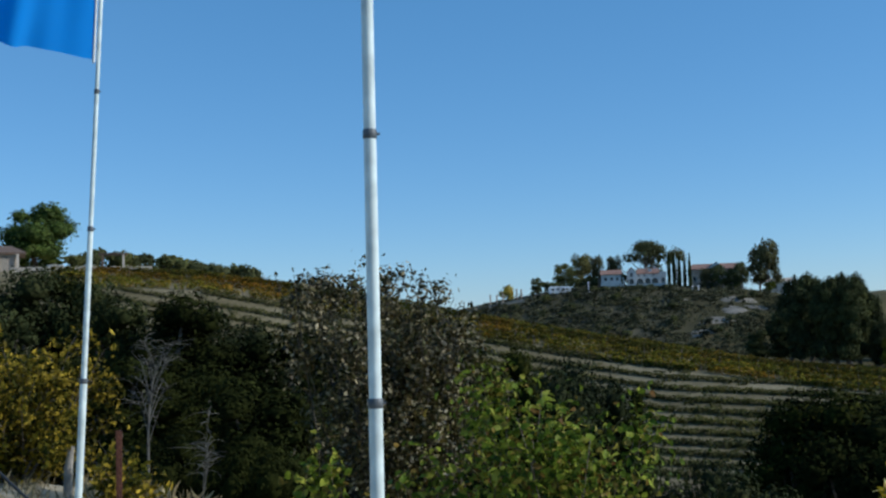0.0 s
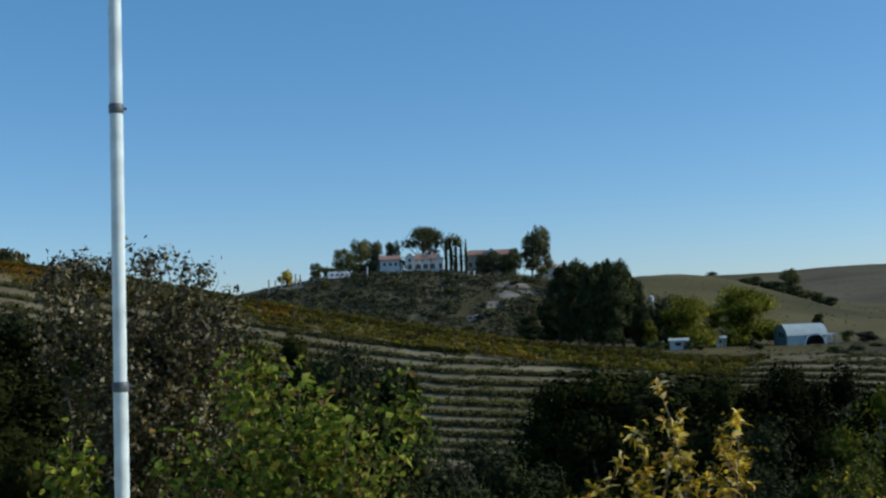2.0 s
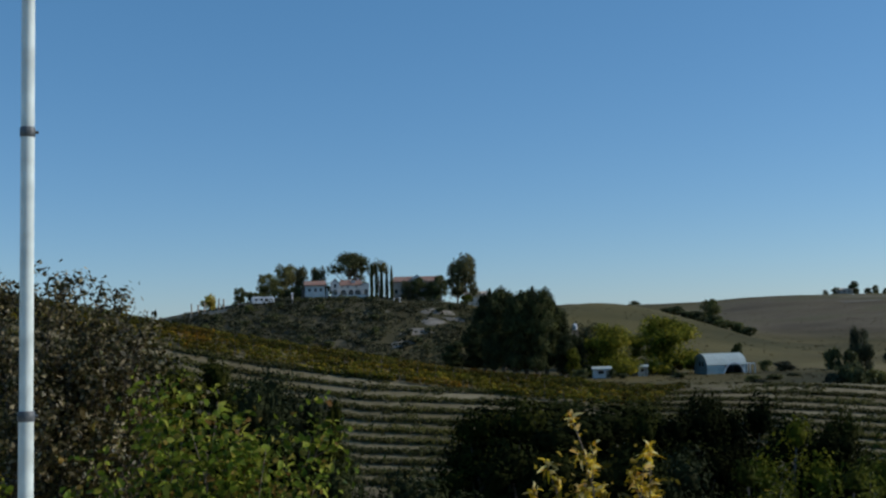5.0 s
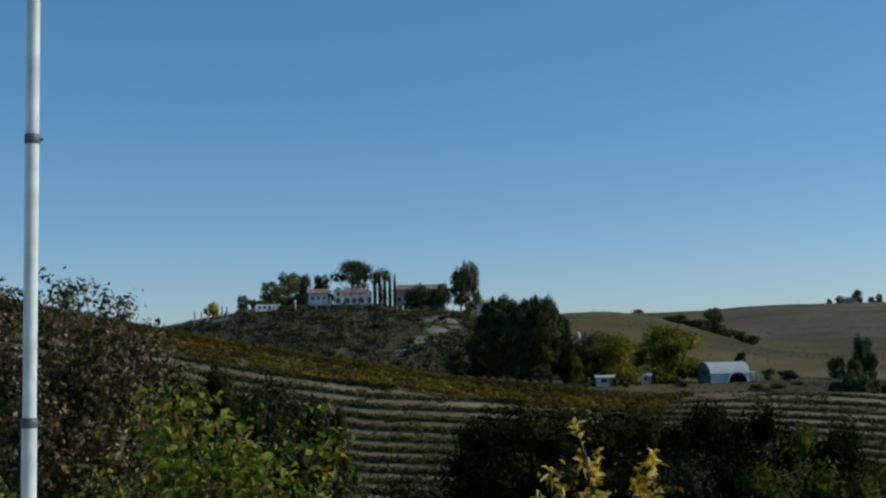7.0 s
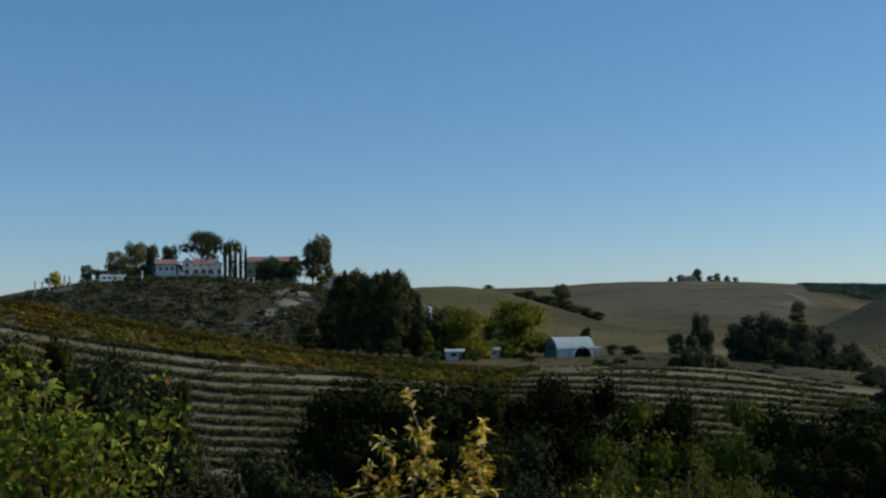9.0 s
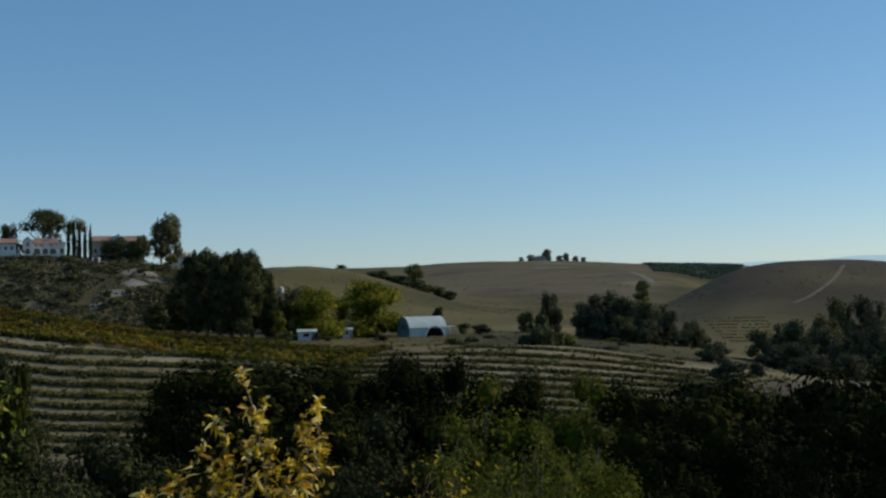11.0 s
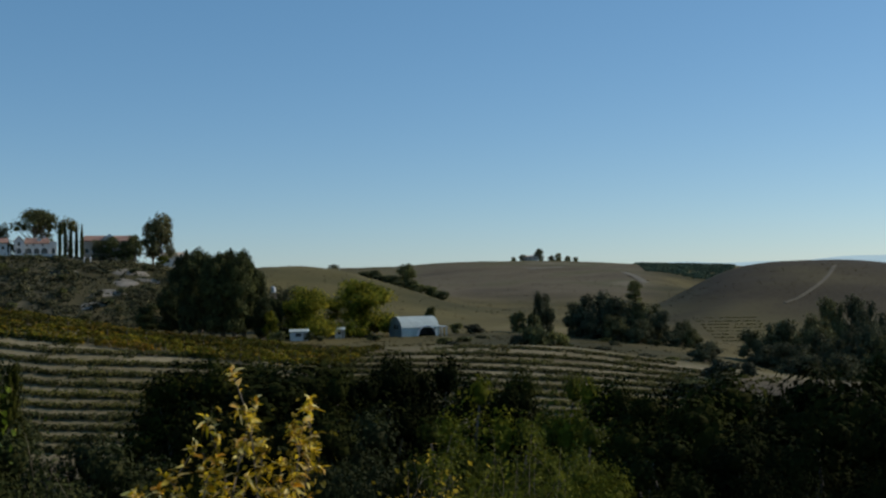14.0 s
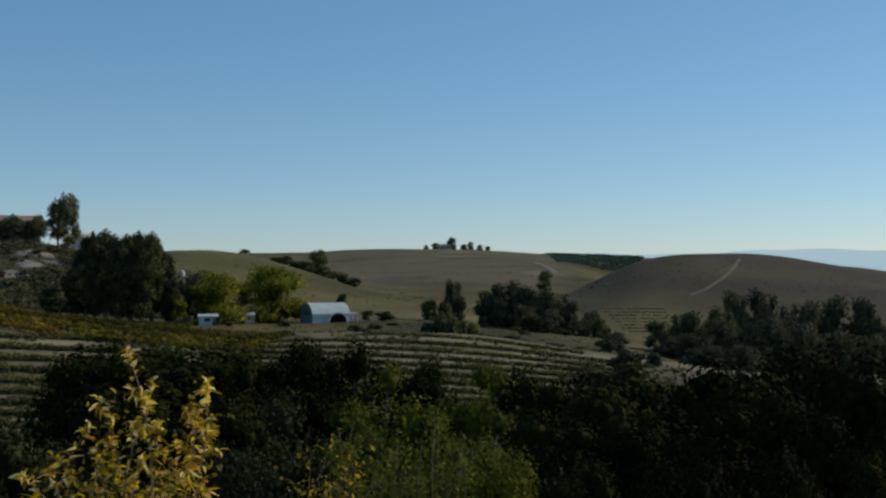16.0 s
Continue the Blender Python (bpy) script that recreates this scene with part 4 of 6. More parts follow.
for az, h in ((11.16, 3.62), (11.40, 3.57), (11.66, 3.48), (11.91, 3.40), (12.16, 3.50)):
    plant("cypress", on(az, 402), rise(402, h) - on(az, 402).z, 1.35, group="cypresses in a row")
for az, h, w in ((12.95, 6.0, 5.0), (13.5, 7.2, 6.0), (14.1, 6.2, 5), (14.55, 8.4, 5.0)):
    plant("grey_far" if az < 13 else "round_far", on(az, 410, -1.2), h * 1.15 + 1.4, w * 1.3)
plant("grey_far", on(15.88, 415), 19.0, 9.4, label="tall ragged eucalyptus on the hilltop")
plant("grey_far", on(15.45, 419), 16.4, 9.5, label="ragged grey-green tree beside the tall eucalyptus")
for az in np.arange(5.2, 9.0, 0.42):
    plant("bush_far", on(az, 409, -0.3), 3.4 + 0.9 * math.sin(az * 5), 6.0, label="low dark bush under the villa trees", group="bushes under the villa trees")
plant("olive", on(15.9, 405), 4.5, 6.0, label="low yellow-green tree under the eucalyptus")
plant("round_far", on(16.9, 380), 9.5, 6, label="dark green tree at the hill's flank")

for az in np.arange(7.35, 11.3, 0.27):
    at = on(az, 400 + 1.2 * math.sin(az * 9), -0.3)
    plant("bush_far", at, max(1.0, rise(400, 1.93 + 0.05 * math.sin(az * 13)) - at.z) * 1.02, 4.6, label="dark shrub in the hedge below the villa terrace", group="hedge below the villa terrace")

# Scrub over the villa hill's flank, with bare pale rock.
rng = np.random.default_rng(5)
sv, sf, so = [], [], 0
for k in range(2300):
    az, r = rng.uniform(-1, 18.5), rng.uniform(322, 402)
    if r > 400 and 7.5 < az < 11.5:
        continue
    if 11.8 < az < 15.9 and 352 < r < 394 and abs((r - 352) / 40 - (az - 11.8) / 3.4) < 0.32 and rng.random() < 0.75:
        continue
    x, y = P(az, r)
    s = 0.5 + 2.1 * rng.random() ** 2.2
    c = np.repeat([[x, y, ground(x, y) + 0.30 * s]], 34, 0)
    d = rng.normal(size=c.shape)
    d /= np.linalg.norm(d, axis=1)[:, None]
    v, f = cards(rng, c + d * s * np.array([1.1, 1.1, 0.7]), d, 0.7, 0.5)
    sv.append(v), sf.append(f + so)
    so += len(v)
tagged(new("scrub", fast_mesh("scrub", np.concatenate(sv), np.concatenate(sf), M_SCRUB)), "dry grey-brown scrub covering the villa hill's flank", "scrub", kind="stuff")
for k in range(70):
    az, r = rng.uniform(0, 18.5), rng.uniform(325, 394)
    plant("bush_far" if rng.random() < 0.6 else "bush_grey", on(az, r, -0.2), rng.uniform(1.6, 3.2), rng.uniform(3, 5.5), group="bushes on the villa hill")

# Pale rock laid bare on the flank.
M_ROCK = surface("pale bare rock", (0.115, 0.103, 0.080), (0.225, 0.20, 0.162), 0.22, 1.6, 0.95, 0, 0.6, 0.2)
for az, r, wx, wy in ((14.5, 386, 10.0, 6.0), (13.4, 364, 8.0, 5.0), (14.2, 374, 5.0, 6.0), (15.3, 378, 6.0, 3.6), (11.4, 384, 6.0, 2.4), (12.6, 352, 7.0, 4.0)):
    c = on(az, r)
    verts, faces = [(0, 0, 0.5)], []
    for j, q in enumerate((0.35, 0.7, 1.0)):
        for k in range(18):
            a = 2 * math.pi * k / 18
            u = q * (0.75 + 0.5 * noise.noise((az + math.cos(a) * 1.4, r * 0.1 + math.sin(a) * 1.4, 0.3)))
            x, y = wx * u * math.cos(a), wy * u * math.sin(a)
            verts.append((x, y, ground(c.x + x, c.y + y) - c.z + (0.45, 0.4, -0.3)[j] * (0.7 + 0.6 * noise.noise((x, y, 1)))))
    faces += [(0, 1 + k, 1 + (k + 1) % 18) for k in range(18)]
    for j in range(2):
        faces += [(1 + 18 * j + k, 1 + 18 * (j + 1) + k, 1 + 18 * (j + 1) + (k + 1) % 18, 1 + 18 * j + (k + 1) % 18) for k in range(18)]
    ob = new("rock_outcrop", mesh_of("rock_outcrop", verts, faces, M_ROCK, True))
    ob.location = c
    tagged(ob, "bare pale rock outcrop in hillside scrub", "rock", "rock outcrops")

# ---------------------------------------------------------------- dark stand, autumn trees and barn in the valley
for az, el, w, r in ((16.75, 2.2, 7, 300), (17.7, 2.35, 8.5, 292), (18.8, 2.25, 8.5, 296), (19.8, 2.25, 8, 290), (20.55, 1.3, 6, 298), (16.2, 0.6, 7.5, 286), (15.2, -0.4, 7, 284), (17.2, 1.7, 7.5, 278), (18.3, 2.1, 8, 276), (19.35, 2.0, 8, 276), (20.7, -0.2, 6, 282), (18.2, 2.1, 8, 301), (19.3, 2.1, 8, 302), (17.2, 2.1, 7, 303)):
    at = on(az, r)
    plant("conifer", at, rise(r, el) - at.z, w, group="dark evergreen stand")
for az, el, w, r in ((22.85, 0.28, 17, 292), (25.5, 0.62, 22, 305)):
    at = on(az, r, -3.2)
    plant("autumn", at, (rise(r, el) - at.z) * 1.02, w)
at = on(21.1, 280)
plant("autumn", at, 7.5, 4.5, label="small yellowing tree at the foot of the dark stand")
plant("grey_far", on(21.8, 325, -1.0), 14.5, 14)
plant("conifer", on(21.35, 288), rise(288, -0.15) - on(21.35, 288).z, 5, group="dark evergreen stand")
for az, r, h, w in ((21.5, 262, 3, 5), (22.95, 278, 2.5, 2.6), (23.5, 279, 1.5, 3.4), (30.3, 300, 3.3, 4.6), (31.2, 304, 3.0, 6.0), (26.2, 275, 1.6, 5)):
    plant("bush_far" if az < 30.5 else "bush_grey", on(az, r, -0.1), h, w)


def barn():
    """A barrel-roofed metal barn whose long side faces the terrace, an open bay at one end."""
    at = on(28.2, 300)
    ob = thing("barn", "white metal barn with a curved roof and open bay", "barn", at, facing(28.25) + 24)
    L, W, z0 = 5.3, 4.2, 2.3
    half = [(1.0, z0), (0.93, 2.9), (0.78, 3.8), (0.52, 4.6), (0.25, 5.0), (0.0, 5.15)]
    prof = [(-W * a, z) for a, z in half] + [(W * a, z) for a, z in half[-2::-1]]
    n = len(prof)
    v = [(x, y, z) for x in (-L, L) for y, z in prof] + [(x, y * 0.97, z - 0.1) for x in (-L, L) for y, z in prof]
    f = [(i, i + 1, n + i + 1, n + i) for i in range(n - 1)] + [(2 * n + i + 1, 2 * n + i, 3 * n + i, 3 * n + i + 1) for i in range(n - 1)]
    f += [(i + 1, i, 2 * n + i, 2 * n + i + 1) for i in range(n - 1)] + [(n + i, n + i + 1, 3 * n + i + 1, 3 * n + i) for i in range(n - 1)]
    f += [(0, n, 3 * n, 2 * n), (n - 1, 2 * n - 1 + 0, 4 * n - 1, 3 * n - 1)]
    roof = part("roof", mesh_of("roof", v, f, M_METAL_ROOF, False), ob, "pale curved sheet-metal roof")
    seams = [tube([(x, y, z + 0.03) for y, z in prof], [0.05] * n, 4) for x in np.linspace(-L, L, 12)]
    for s in seams:
        part("seam", mesh_of("seam", *s, M_METAL_ROOF), roof)
    for x in (-L, L):
        g = [(x, y * 0.96, z - 0.05) for y, z in prof] + [(x, W * 0.96, -1), (x, -W * 0.96, -1)]
        w2 = [(a + 0.15, b, c) for a, b, c in g]
        m = len(g)
        part("end_wall", mesh_of("end_wall", g + w2, [tuple(range(m)), tuple(range(m, 2 * m))[::-1]] + [(i, m + i, m + (i + 1) % m, (i + 1) % m) for i in range(m)], M_METAL_WALL), ob, "blue-grey end wall")
    for y in (-1.6, 0.2):
        part("window", mesh_of("window", *box(-L - 0.05, -L, y - 0.5, y + 0.5, 1.9, 3.1), M_GLASS), ob)
    part("side_wall", mesh_of("side_wall", *box(-L + 0.1, -0.6, -W * 0.97, -W * 0.9, -1, z0), M_METAL_ROOF), ob)
    part("side_wall", mesh_of("side_wall", *box(-L + 0.1, L - 0.1, W * 0.9, W * 0.97, -1, z0), M_METAL_WALL), ob)
    part("side_wall", mesh_of("side_wall", *box(4.45, L - 0.1, -W * 0.97, -W * 0.9, -1, z0), M_METAL_ROOF), ob)
    arch = [(1.9 + 2.5 * math.cos(a), 2.6 * math.sin(a)) for a in np.linspace(0, math.pi, 13)]
    av = [(x, -W * 0.97 - 0.25, z) for x, z in arch] + [(1.9 + (x - 1.9) * 1.12, -W * 0.97 - 0.25, z * 1.12) for x, z in arch]
    k = len(arch)
    av += [(a, b + 0.3, c) for a, b, c in av]
    af = [(i, i + 1, k + i + 1, k + i) for i in range(k - 1)] + [(2 * k + i + 1, 2 * k + i, i, i + 1)[::-1] for i in range(k - 1)] + [(k + i, k + i + 1, 3 * k + i + 1, 3 * k + i) for i in range(k - 1)]
    part("bay_arch", mesh_of("bay_arch", av, af, M_CARPAINT), ob, "white arch over the open bay")
    lean = part("lean_to", mesh_of("lean_to", *box(L + 0.1, L + 2.6, -3.6, 1, 2.3, 2.5), M_CARPAINT), ob, "white lean-to roof")
    for x, y in ((L + 1.2, -3.5), (L + 2.5, -3.5), (L + 2.5, 0.8)):
        part("post", mesh_of("post", *box(x - 0.1, x + 0.1, y - 0.1, y + 0.1, -1, 2.3), M_CARPAINT), lean)


barn()
at = on(29.0, 330)
plant("conifer", at, rise(330, -0.8) - at.z, 3.6, label="dark clipped evergreen behind the barn")


def shed(az, r, w, d, h, roof_mat, label):
    ob = thing("shed", label, "shed", on(az, r), facing(az))
    part("wall", mesh_of("wall", *box(-w / 2, w / 2, -d / 2, d / 2, -1, h), M_STUCCO), ob)
    part("roof", mesh_of("roof", *gable_roof(w, d, h + 0.02, 0.5, 0.25), roof_mat), ob)
    part("window", mesh_of("window", *box(-w * 0.2, w * 0.12, -d / 2 - 0.04, -d / 2, h * 0.45, h * 0.8), M_GLASS), ob)
    part("door", mesh_of("door", *box(w * 0.22, w * 0.42, -d / 2 - 0.05, -d / 2, 0, h * 0.85), M_PALEWOOD), ob)


shed(22.5, 282, 4.4, 2.6, 2.3, M_METAL_ROOF, "small white shed under the autumn tree")
shed(24.5, 296, 2.4, 2.6, 2.4, M_METAL_ROOF, "narrow white shed with a pale roof")
# Made-up tank and stand in place of an unidentified white speck.
ob = thing("water_tank", "made-up white tank on a timber stand, for an unidentified speck", "tank", on(21.25, 300))
zt = rise(300, 0.0) - ob.location.z
part("tank", mesh_of("tank", *tube([(0, 0, zt), (0, 0, zt + 0.1), (0, 0, zt + 1.3), (0, 0, zt + 1.6)], [0.55, 0.62, 0.62, 0.2], 12), M_CARPAINT, True), ob)
for x in (-0.5, 0.5):
    for y in (-0.5, 0.5):
        part("leg", mesh_of("leg", *tube([(x * 1.6, y * 1.6, -0.5), (x, y, zt)], [0.12, 0.1], 6), M_PALEWOOD), ob)

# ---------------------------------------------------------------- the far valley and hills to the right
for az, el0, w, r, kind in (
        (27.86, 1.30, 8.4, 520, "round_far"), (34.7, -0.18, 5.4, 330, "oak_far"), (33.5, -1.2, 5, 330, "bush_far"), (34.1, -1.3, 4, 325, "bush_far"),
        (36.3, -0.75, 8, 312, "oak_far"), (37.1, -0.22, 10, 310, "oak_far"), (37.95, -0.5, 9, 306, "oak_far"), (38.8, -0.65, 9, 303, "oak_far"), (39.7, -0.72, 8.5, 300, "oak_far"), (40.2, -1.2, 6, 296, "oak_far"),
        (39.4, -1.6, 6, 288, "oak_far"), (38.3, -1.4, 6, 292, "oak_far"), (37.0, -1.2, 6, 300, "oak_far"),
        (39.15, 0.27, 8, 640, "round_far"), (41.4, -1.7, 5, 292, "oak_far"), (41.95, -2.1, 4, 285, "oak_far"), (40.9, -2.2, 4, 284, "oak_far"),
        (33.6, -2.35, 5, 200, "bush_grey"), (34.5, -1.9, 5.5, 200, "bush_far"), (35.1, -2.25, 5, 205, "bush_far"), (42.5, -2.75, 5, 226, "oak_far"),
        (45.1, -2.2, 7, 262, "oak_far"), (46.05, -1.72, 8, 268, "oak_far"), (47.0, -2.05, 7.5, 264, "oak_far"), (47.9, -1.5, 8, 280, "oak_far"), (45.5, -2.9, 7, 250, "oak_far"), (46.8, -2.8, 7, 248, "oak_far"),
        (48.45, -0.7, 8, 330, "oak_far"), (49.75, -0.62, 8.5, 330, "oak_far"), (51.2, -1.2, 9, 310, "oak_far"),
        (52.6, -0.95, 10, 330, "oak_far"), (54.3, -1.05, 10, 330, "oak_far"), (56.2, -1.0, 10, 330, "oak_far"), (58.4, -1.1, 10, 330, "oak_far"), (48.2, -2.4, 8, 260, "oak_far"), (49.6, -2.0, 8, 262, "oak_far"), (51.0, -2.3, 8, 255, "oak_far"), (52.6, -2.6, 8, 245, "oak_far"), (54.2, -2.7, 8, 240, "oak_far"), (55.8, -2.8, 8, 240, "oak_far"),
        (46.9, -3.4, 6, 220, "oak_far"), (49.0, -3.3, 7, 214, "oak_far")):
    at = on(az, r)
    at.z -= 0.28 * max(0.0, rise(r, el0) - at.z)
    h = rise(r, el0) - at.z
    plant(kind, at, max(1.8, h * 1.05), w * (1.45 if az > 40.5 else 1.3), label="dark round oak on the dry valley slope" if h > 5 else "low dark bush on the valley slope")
for az in np.arange(25.9, 29.8, 0.34):
    plant("bush_far", on(az, float(around(HILL_R, az)) + 8, -0.6), 4.4 + 0.8 * math.sin(az * 7), 9.0, group="dark hedge on the gold hill")
for az, h, w in ((33.2, 3.5, 4), (33.7, 5.0, 6.5), (34.5, 9.5, 7.5), (35.1, 4.2, 6), (35.45, 6.2, 5), (35.9, 4.2, 5), (36.3, 3.6, 4.5), (24.2, 3.2, 9)):
    plant("round_far", on(az, 1045, -0.5 * h), h * 1.7, w * 1.4, label="small dark tree on the far skyline")
ob = thing("farmhouse", "long low farmhouse on the far skyline", "house", on(34.05, 1046), facing(34))
part("wall", mesh_of("wall", *box(-7, 7, -4, 4, -2, 3.2), M_TANWALL), ob)
part("roof", mesh_of("roof", *gable_roof(14, 8, 3.2, 1.6), M_TANWALL), ob)
for x in (-4, 0, 4):
    window(ob, x, 1.0, 1.4, 1.4, -4)


def strip(name, ends, width, material, label, step=24, category="track", lift=0.25):
    """A band laid on the land through places given by bearing and elevation."""
    pts = []
    for (a0, e0), (a1, e1) in zip(ends[:-1], ends[1:]):
        for k in range(step):
            s = k / step
            a, e = a0 + (a1 - a0) * s, e0 + (e1 - e0) * s
            pts.append(Vector((*P(a, sight(a, e, 330)), 0)))
    verts, faces = [], []
    for i, p in enumerate(pts):
        d = (pts[min(i + 1, len(pts) - 1)] - pts[max(i - 1, 0)]).normalized()
        side = Vector((-d.y, d.x, 0))
        for k in range(5):
            q = p + side * width * (k / 4 - 0.5)
            verts.append((q.x, q.y, ground(q.x, q.y) + lift))
    for i in range(len(pts) - 1):
        for k in range(4):
            faces.append((i * 5 + k, i * 5 + k + 1, i * 5 + k + 6, i * 5 + k + 5))
    return tagged(new(name, mesh_of(name, verts, faces, material, True)), label, category, kind="structure")


strip("track", [(48.62, 0.84), (48.50, 0.62), (48.34, 0.38), (48.10, 0.12), (47.76, -0.16), (47.35, -0.45), (46.95, -0.70), (46.3, -0.95)], 1.6, M_FAINT, "pale dirt track climbing the brown hill")


strip("dirt_patch", [(33.9, 0.98), (34.8, 1.0), (35.7, 1.02)], 14, M_TRACK, "pale bare earth below the skyline farmhouse", 8, "earth", 0.3)
strip("dirt_track", [(38.6, 0.72), (39.2, 0.5), (39.8, 0.1)], 5, M_TRACK, "pale farm track on the far slope", 8, "track", 0.3)
for k in range(12):
    az = random.uniform(41.5, 46.5)
    r = random.uniform(96, 134)
    plant(random.choice(("bush_grey", "bush_far", "bush_grey")), on(az, r, -0.3), random.uniform(1.2, 2.4), random.uniform(2.6, 4.6), label="scrubby bush on the bank beyond the vines", group="bushes on the bank")
for k in range(16):
    az, r = random.uniform(29.5, 42), random.uniform(165, 290)
    plant(random.choice(("bush_grey", "bush_grey", "bush_far")), on(az, r, -0.3), random.uniform(0.9, 1.8), random.uniform(2.5, 5.0), label="low dry bush on the valley floor")


def small_car(az, el, label):
    r = sight(az, el, 200)
    ob = thing("parked_car", label, "car", on(az, r), facing(az) + 20)
    part("body", rounded(mesh_of("body", *box(-2.1, 2.1, -0.85, 0.85, 0.35, 0.95), M_CARPAINT), 0.15), ob)
    part("cabin", rounded(mesh_of("cabin", *box(-1.2, 1.3, -0.75, 0.75, 0.93, 1.5), M_GLASS), 0.18), ob)
    for x in (-1.3, 1.3):
        for y in (-0.8, 0.8):
            part("wheel", mesh_of("wheel", *tube([(x, y - 0.1, 0.32), (x, y + 0.1, 0.32)], [0.32, 0.32], 12), M_TYRE, True), ob)


for az, el in ((34.55, -1.5), (36.6, -2.15)):
    small_car(az, el, "small white car parked by the valley oaks")

# Distant blue ranges at the rim of the plain; emission paints their haze.
M_RANGE, range_tree, range_bsdf = nodes_of("distant range with emitted haze")
range_haze = ramp(range_tree, noise_node(range_tree, 0.0015, 4), [(0.3, (0.40, 0.55, 0.63)), (0.7, (0.43, 0.58, 0.65))])
range_tree.links.new(range_haze, range_bsdf.inputs["Emission Color"])
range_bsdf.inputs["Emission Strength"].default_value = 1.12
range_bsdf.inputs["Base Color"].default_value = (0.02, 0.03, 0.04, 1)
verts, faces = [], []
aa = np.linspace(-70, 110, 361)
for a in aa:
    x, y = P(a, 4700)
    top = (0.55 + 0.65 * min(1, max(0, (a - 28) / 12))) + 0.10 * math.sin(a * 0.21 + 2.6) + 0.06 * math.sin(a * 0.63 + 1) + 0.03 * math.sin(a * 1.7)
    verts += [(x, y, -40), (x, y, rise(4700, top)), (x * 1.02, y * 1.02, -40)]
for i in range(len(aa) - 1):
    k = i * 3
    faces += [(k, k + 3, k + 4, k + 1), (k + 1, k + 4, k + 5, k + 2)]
tagged(new("backdrop", mesh_of("backdrop", verts, faces, M_RANGE, True)), "distant range at the rim of the plain, haze painted as glow", "mountains", kind="structure")


# ---------------------------------------------------------------- house on the left ridge
M_CREAM = surface("cream stucco", (0.46, 0.40, 0.32), (0.58, 0.52, 0.43), 0.6, 12, 0.85)
M_TIMBER = surface("brown timber", (0.10, 0.065, 0.045), (0.17, 0.115, 0.08), 4, 40, 0.8)


def ridge_house():
    ob = thing("ridge_house", "tan house with a low brown roof on the ridge", "house", on(-21.75, 184), facing(-21.75))
    part("wall", mesh_of("wall", *box(-5, 4.2, -4, 4, -1.5, 2.6), M_TANWALL), ob)
    part("roof", mesh_of("roof", *gable_roof(9.2, 8, 2.65, 1.3, 0.6, 2.0), M_TIMBER), ob)
    for x in (-3.2, -0.4):
        window(ob, x, 0.7, 1.3, 1.3, -4)
    part("door", mesh_of("door", *box(1.6, 2.6, -4.06, -4.0, 0, 2.1), M_PALEWOOD), ob)
    for x in (-4.6, -1.7, 1.2, 4.0):
        part("veranda_post", mesh_of("veranda_post", *box(x - 0.16, x + 0.16, -4.62, -4.3, -1, 2.4), M_CREAM), ob)


ridge_house()
ob = thing("pergola", "brown timber pergola on the ridge terrace", "pergola", on(-16.15, 179), facing(-16.15))
for x in (-1.5, 1.5):
    for y in (-1.2, 1.2):
        part("post", mesh_of("post", *box(x - 0.14, x + 0.14, y - 0.14, y + 0.14, -0.6, 2.5), M_CREAM if x > 0 else M_TIMBER), ob)
for y in (-1.2, 1.2):
    part("beam", mesh_of("beam", *box(-2.1, 2.1, y - 0.08, y + 0.08, 2.5, 2.72), M_TIMBER), ob)
for x in np.linspace(-1.9, 1.9, 9):
    part("rafter", mesh_of("rafter", *box(x - 0.05, x + 0.05, -1.7, 1.7, 2.72, 2.86), M_TIMBER), ob)
ob = thing("terrace_wall", "low pale garden wall along the ridge", "wall", on(-16.6, 176.5), facing(-16.6) + 2)
for k in range(-3, 7):
    part("wall_segment", mesh_of("wall_segment", *box(-7 + 2 * k + 0.02, -5 + 2 * k - 0.02, -0.25, 0.25, -1, 0.45 + 0.03 * (k % 3)), M_CREAM), ob)
    part("coping", mesh_of("coping", *box(-7 + 2 * k, -5 + 2 * k - 0.01, -0.32, 0.32, 0.45 + 0.03 * (k % 3), 0.56 + 0.03 * (k % 3)), M_CREAM), ob)
for az, r in ((-18.95, 177), (-18.6, 178), (-17.3, 177)):
    ob = thing("planter", "pale stone planter on the ridge terrace", "planter", on(az, r), group="terrace planters")
    part("pot", mesh_of("pot", *tube([(0, 0, -0.3), (0, 0, 0.1), (0, 0, 0.75), (0, 0, 0.85)], [0.4, 0.42, 0.62, 0.68], 14), M_STUCCO, True), ob)
    part("shrub", crown_mesh(np.random.default_rng(int(r * 7 - az)), [((0, 0, 1.1), (0.5, 0.5, 0.4))], 300, 0.16, 0.09, M_OLIVE), ob)
model("pepper", "pepper_tree", "round", 11, 12, M_PEPPER, 8000, 0.5, "large round pepper tree beside the ridge house", "tree", heart=0.72, loose=0.35)
at = on(-19.7, 196)
plant("pepper", at, rise(196, 6.7) - at.z, 16.5)
at = on(-21.9, 192)
plant("pepper", at, rise(192, 5.6) - at.z, 6, label="smaller pepper tree leaning over the ridge house")
for az, el in ((-17.6, 4.2), (-16.7, 4.5), (-15.6, 4.35), (-14.7, 4.25), (-13.8, 4.15), (-13.0, 4.0), (-12.2, 3.85), (-11.4, 3.7), (-10.5, 3.65), (-9.9, 3.6)):
    at = on(az, 196, -0.2)
    plant("bush_far", at, max(2.2, rise(196, el) - at.z) * 0.95, 6.5, label="dark shrub in the hedge along the ridge", group="hedge on the ridge")


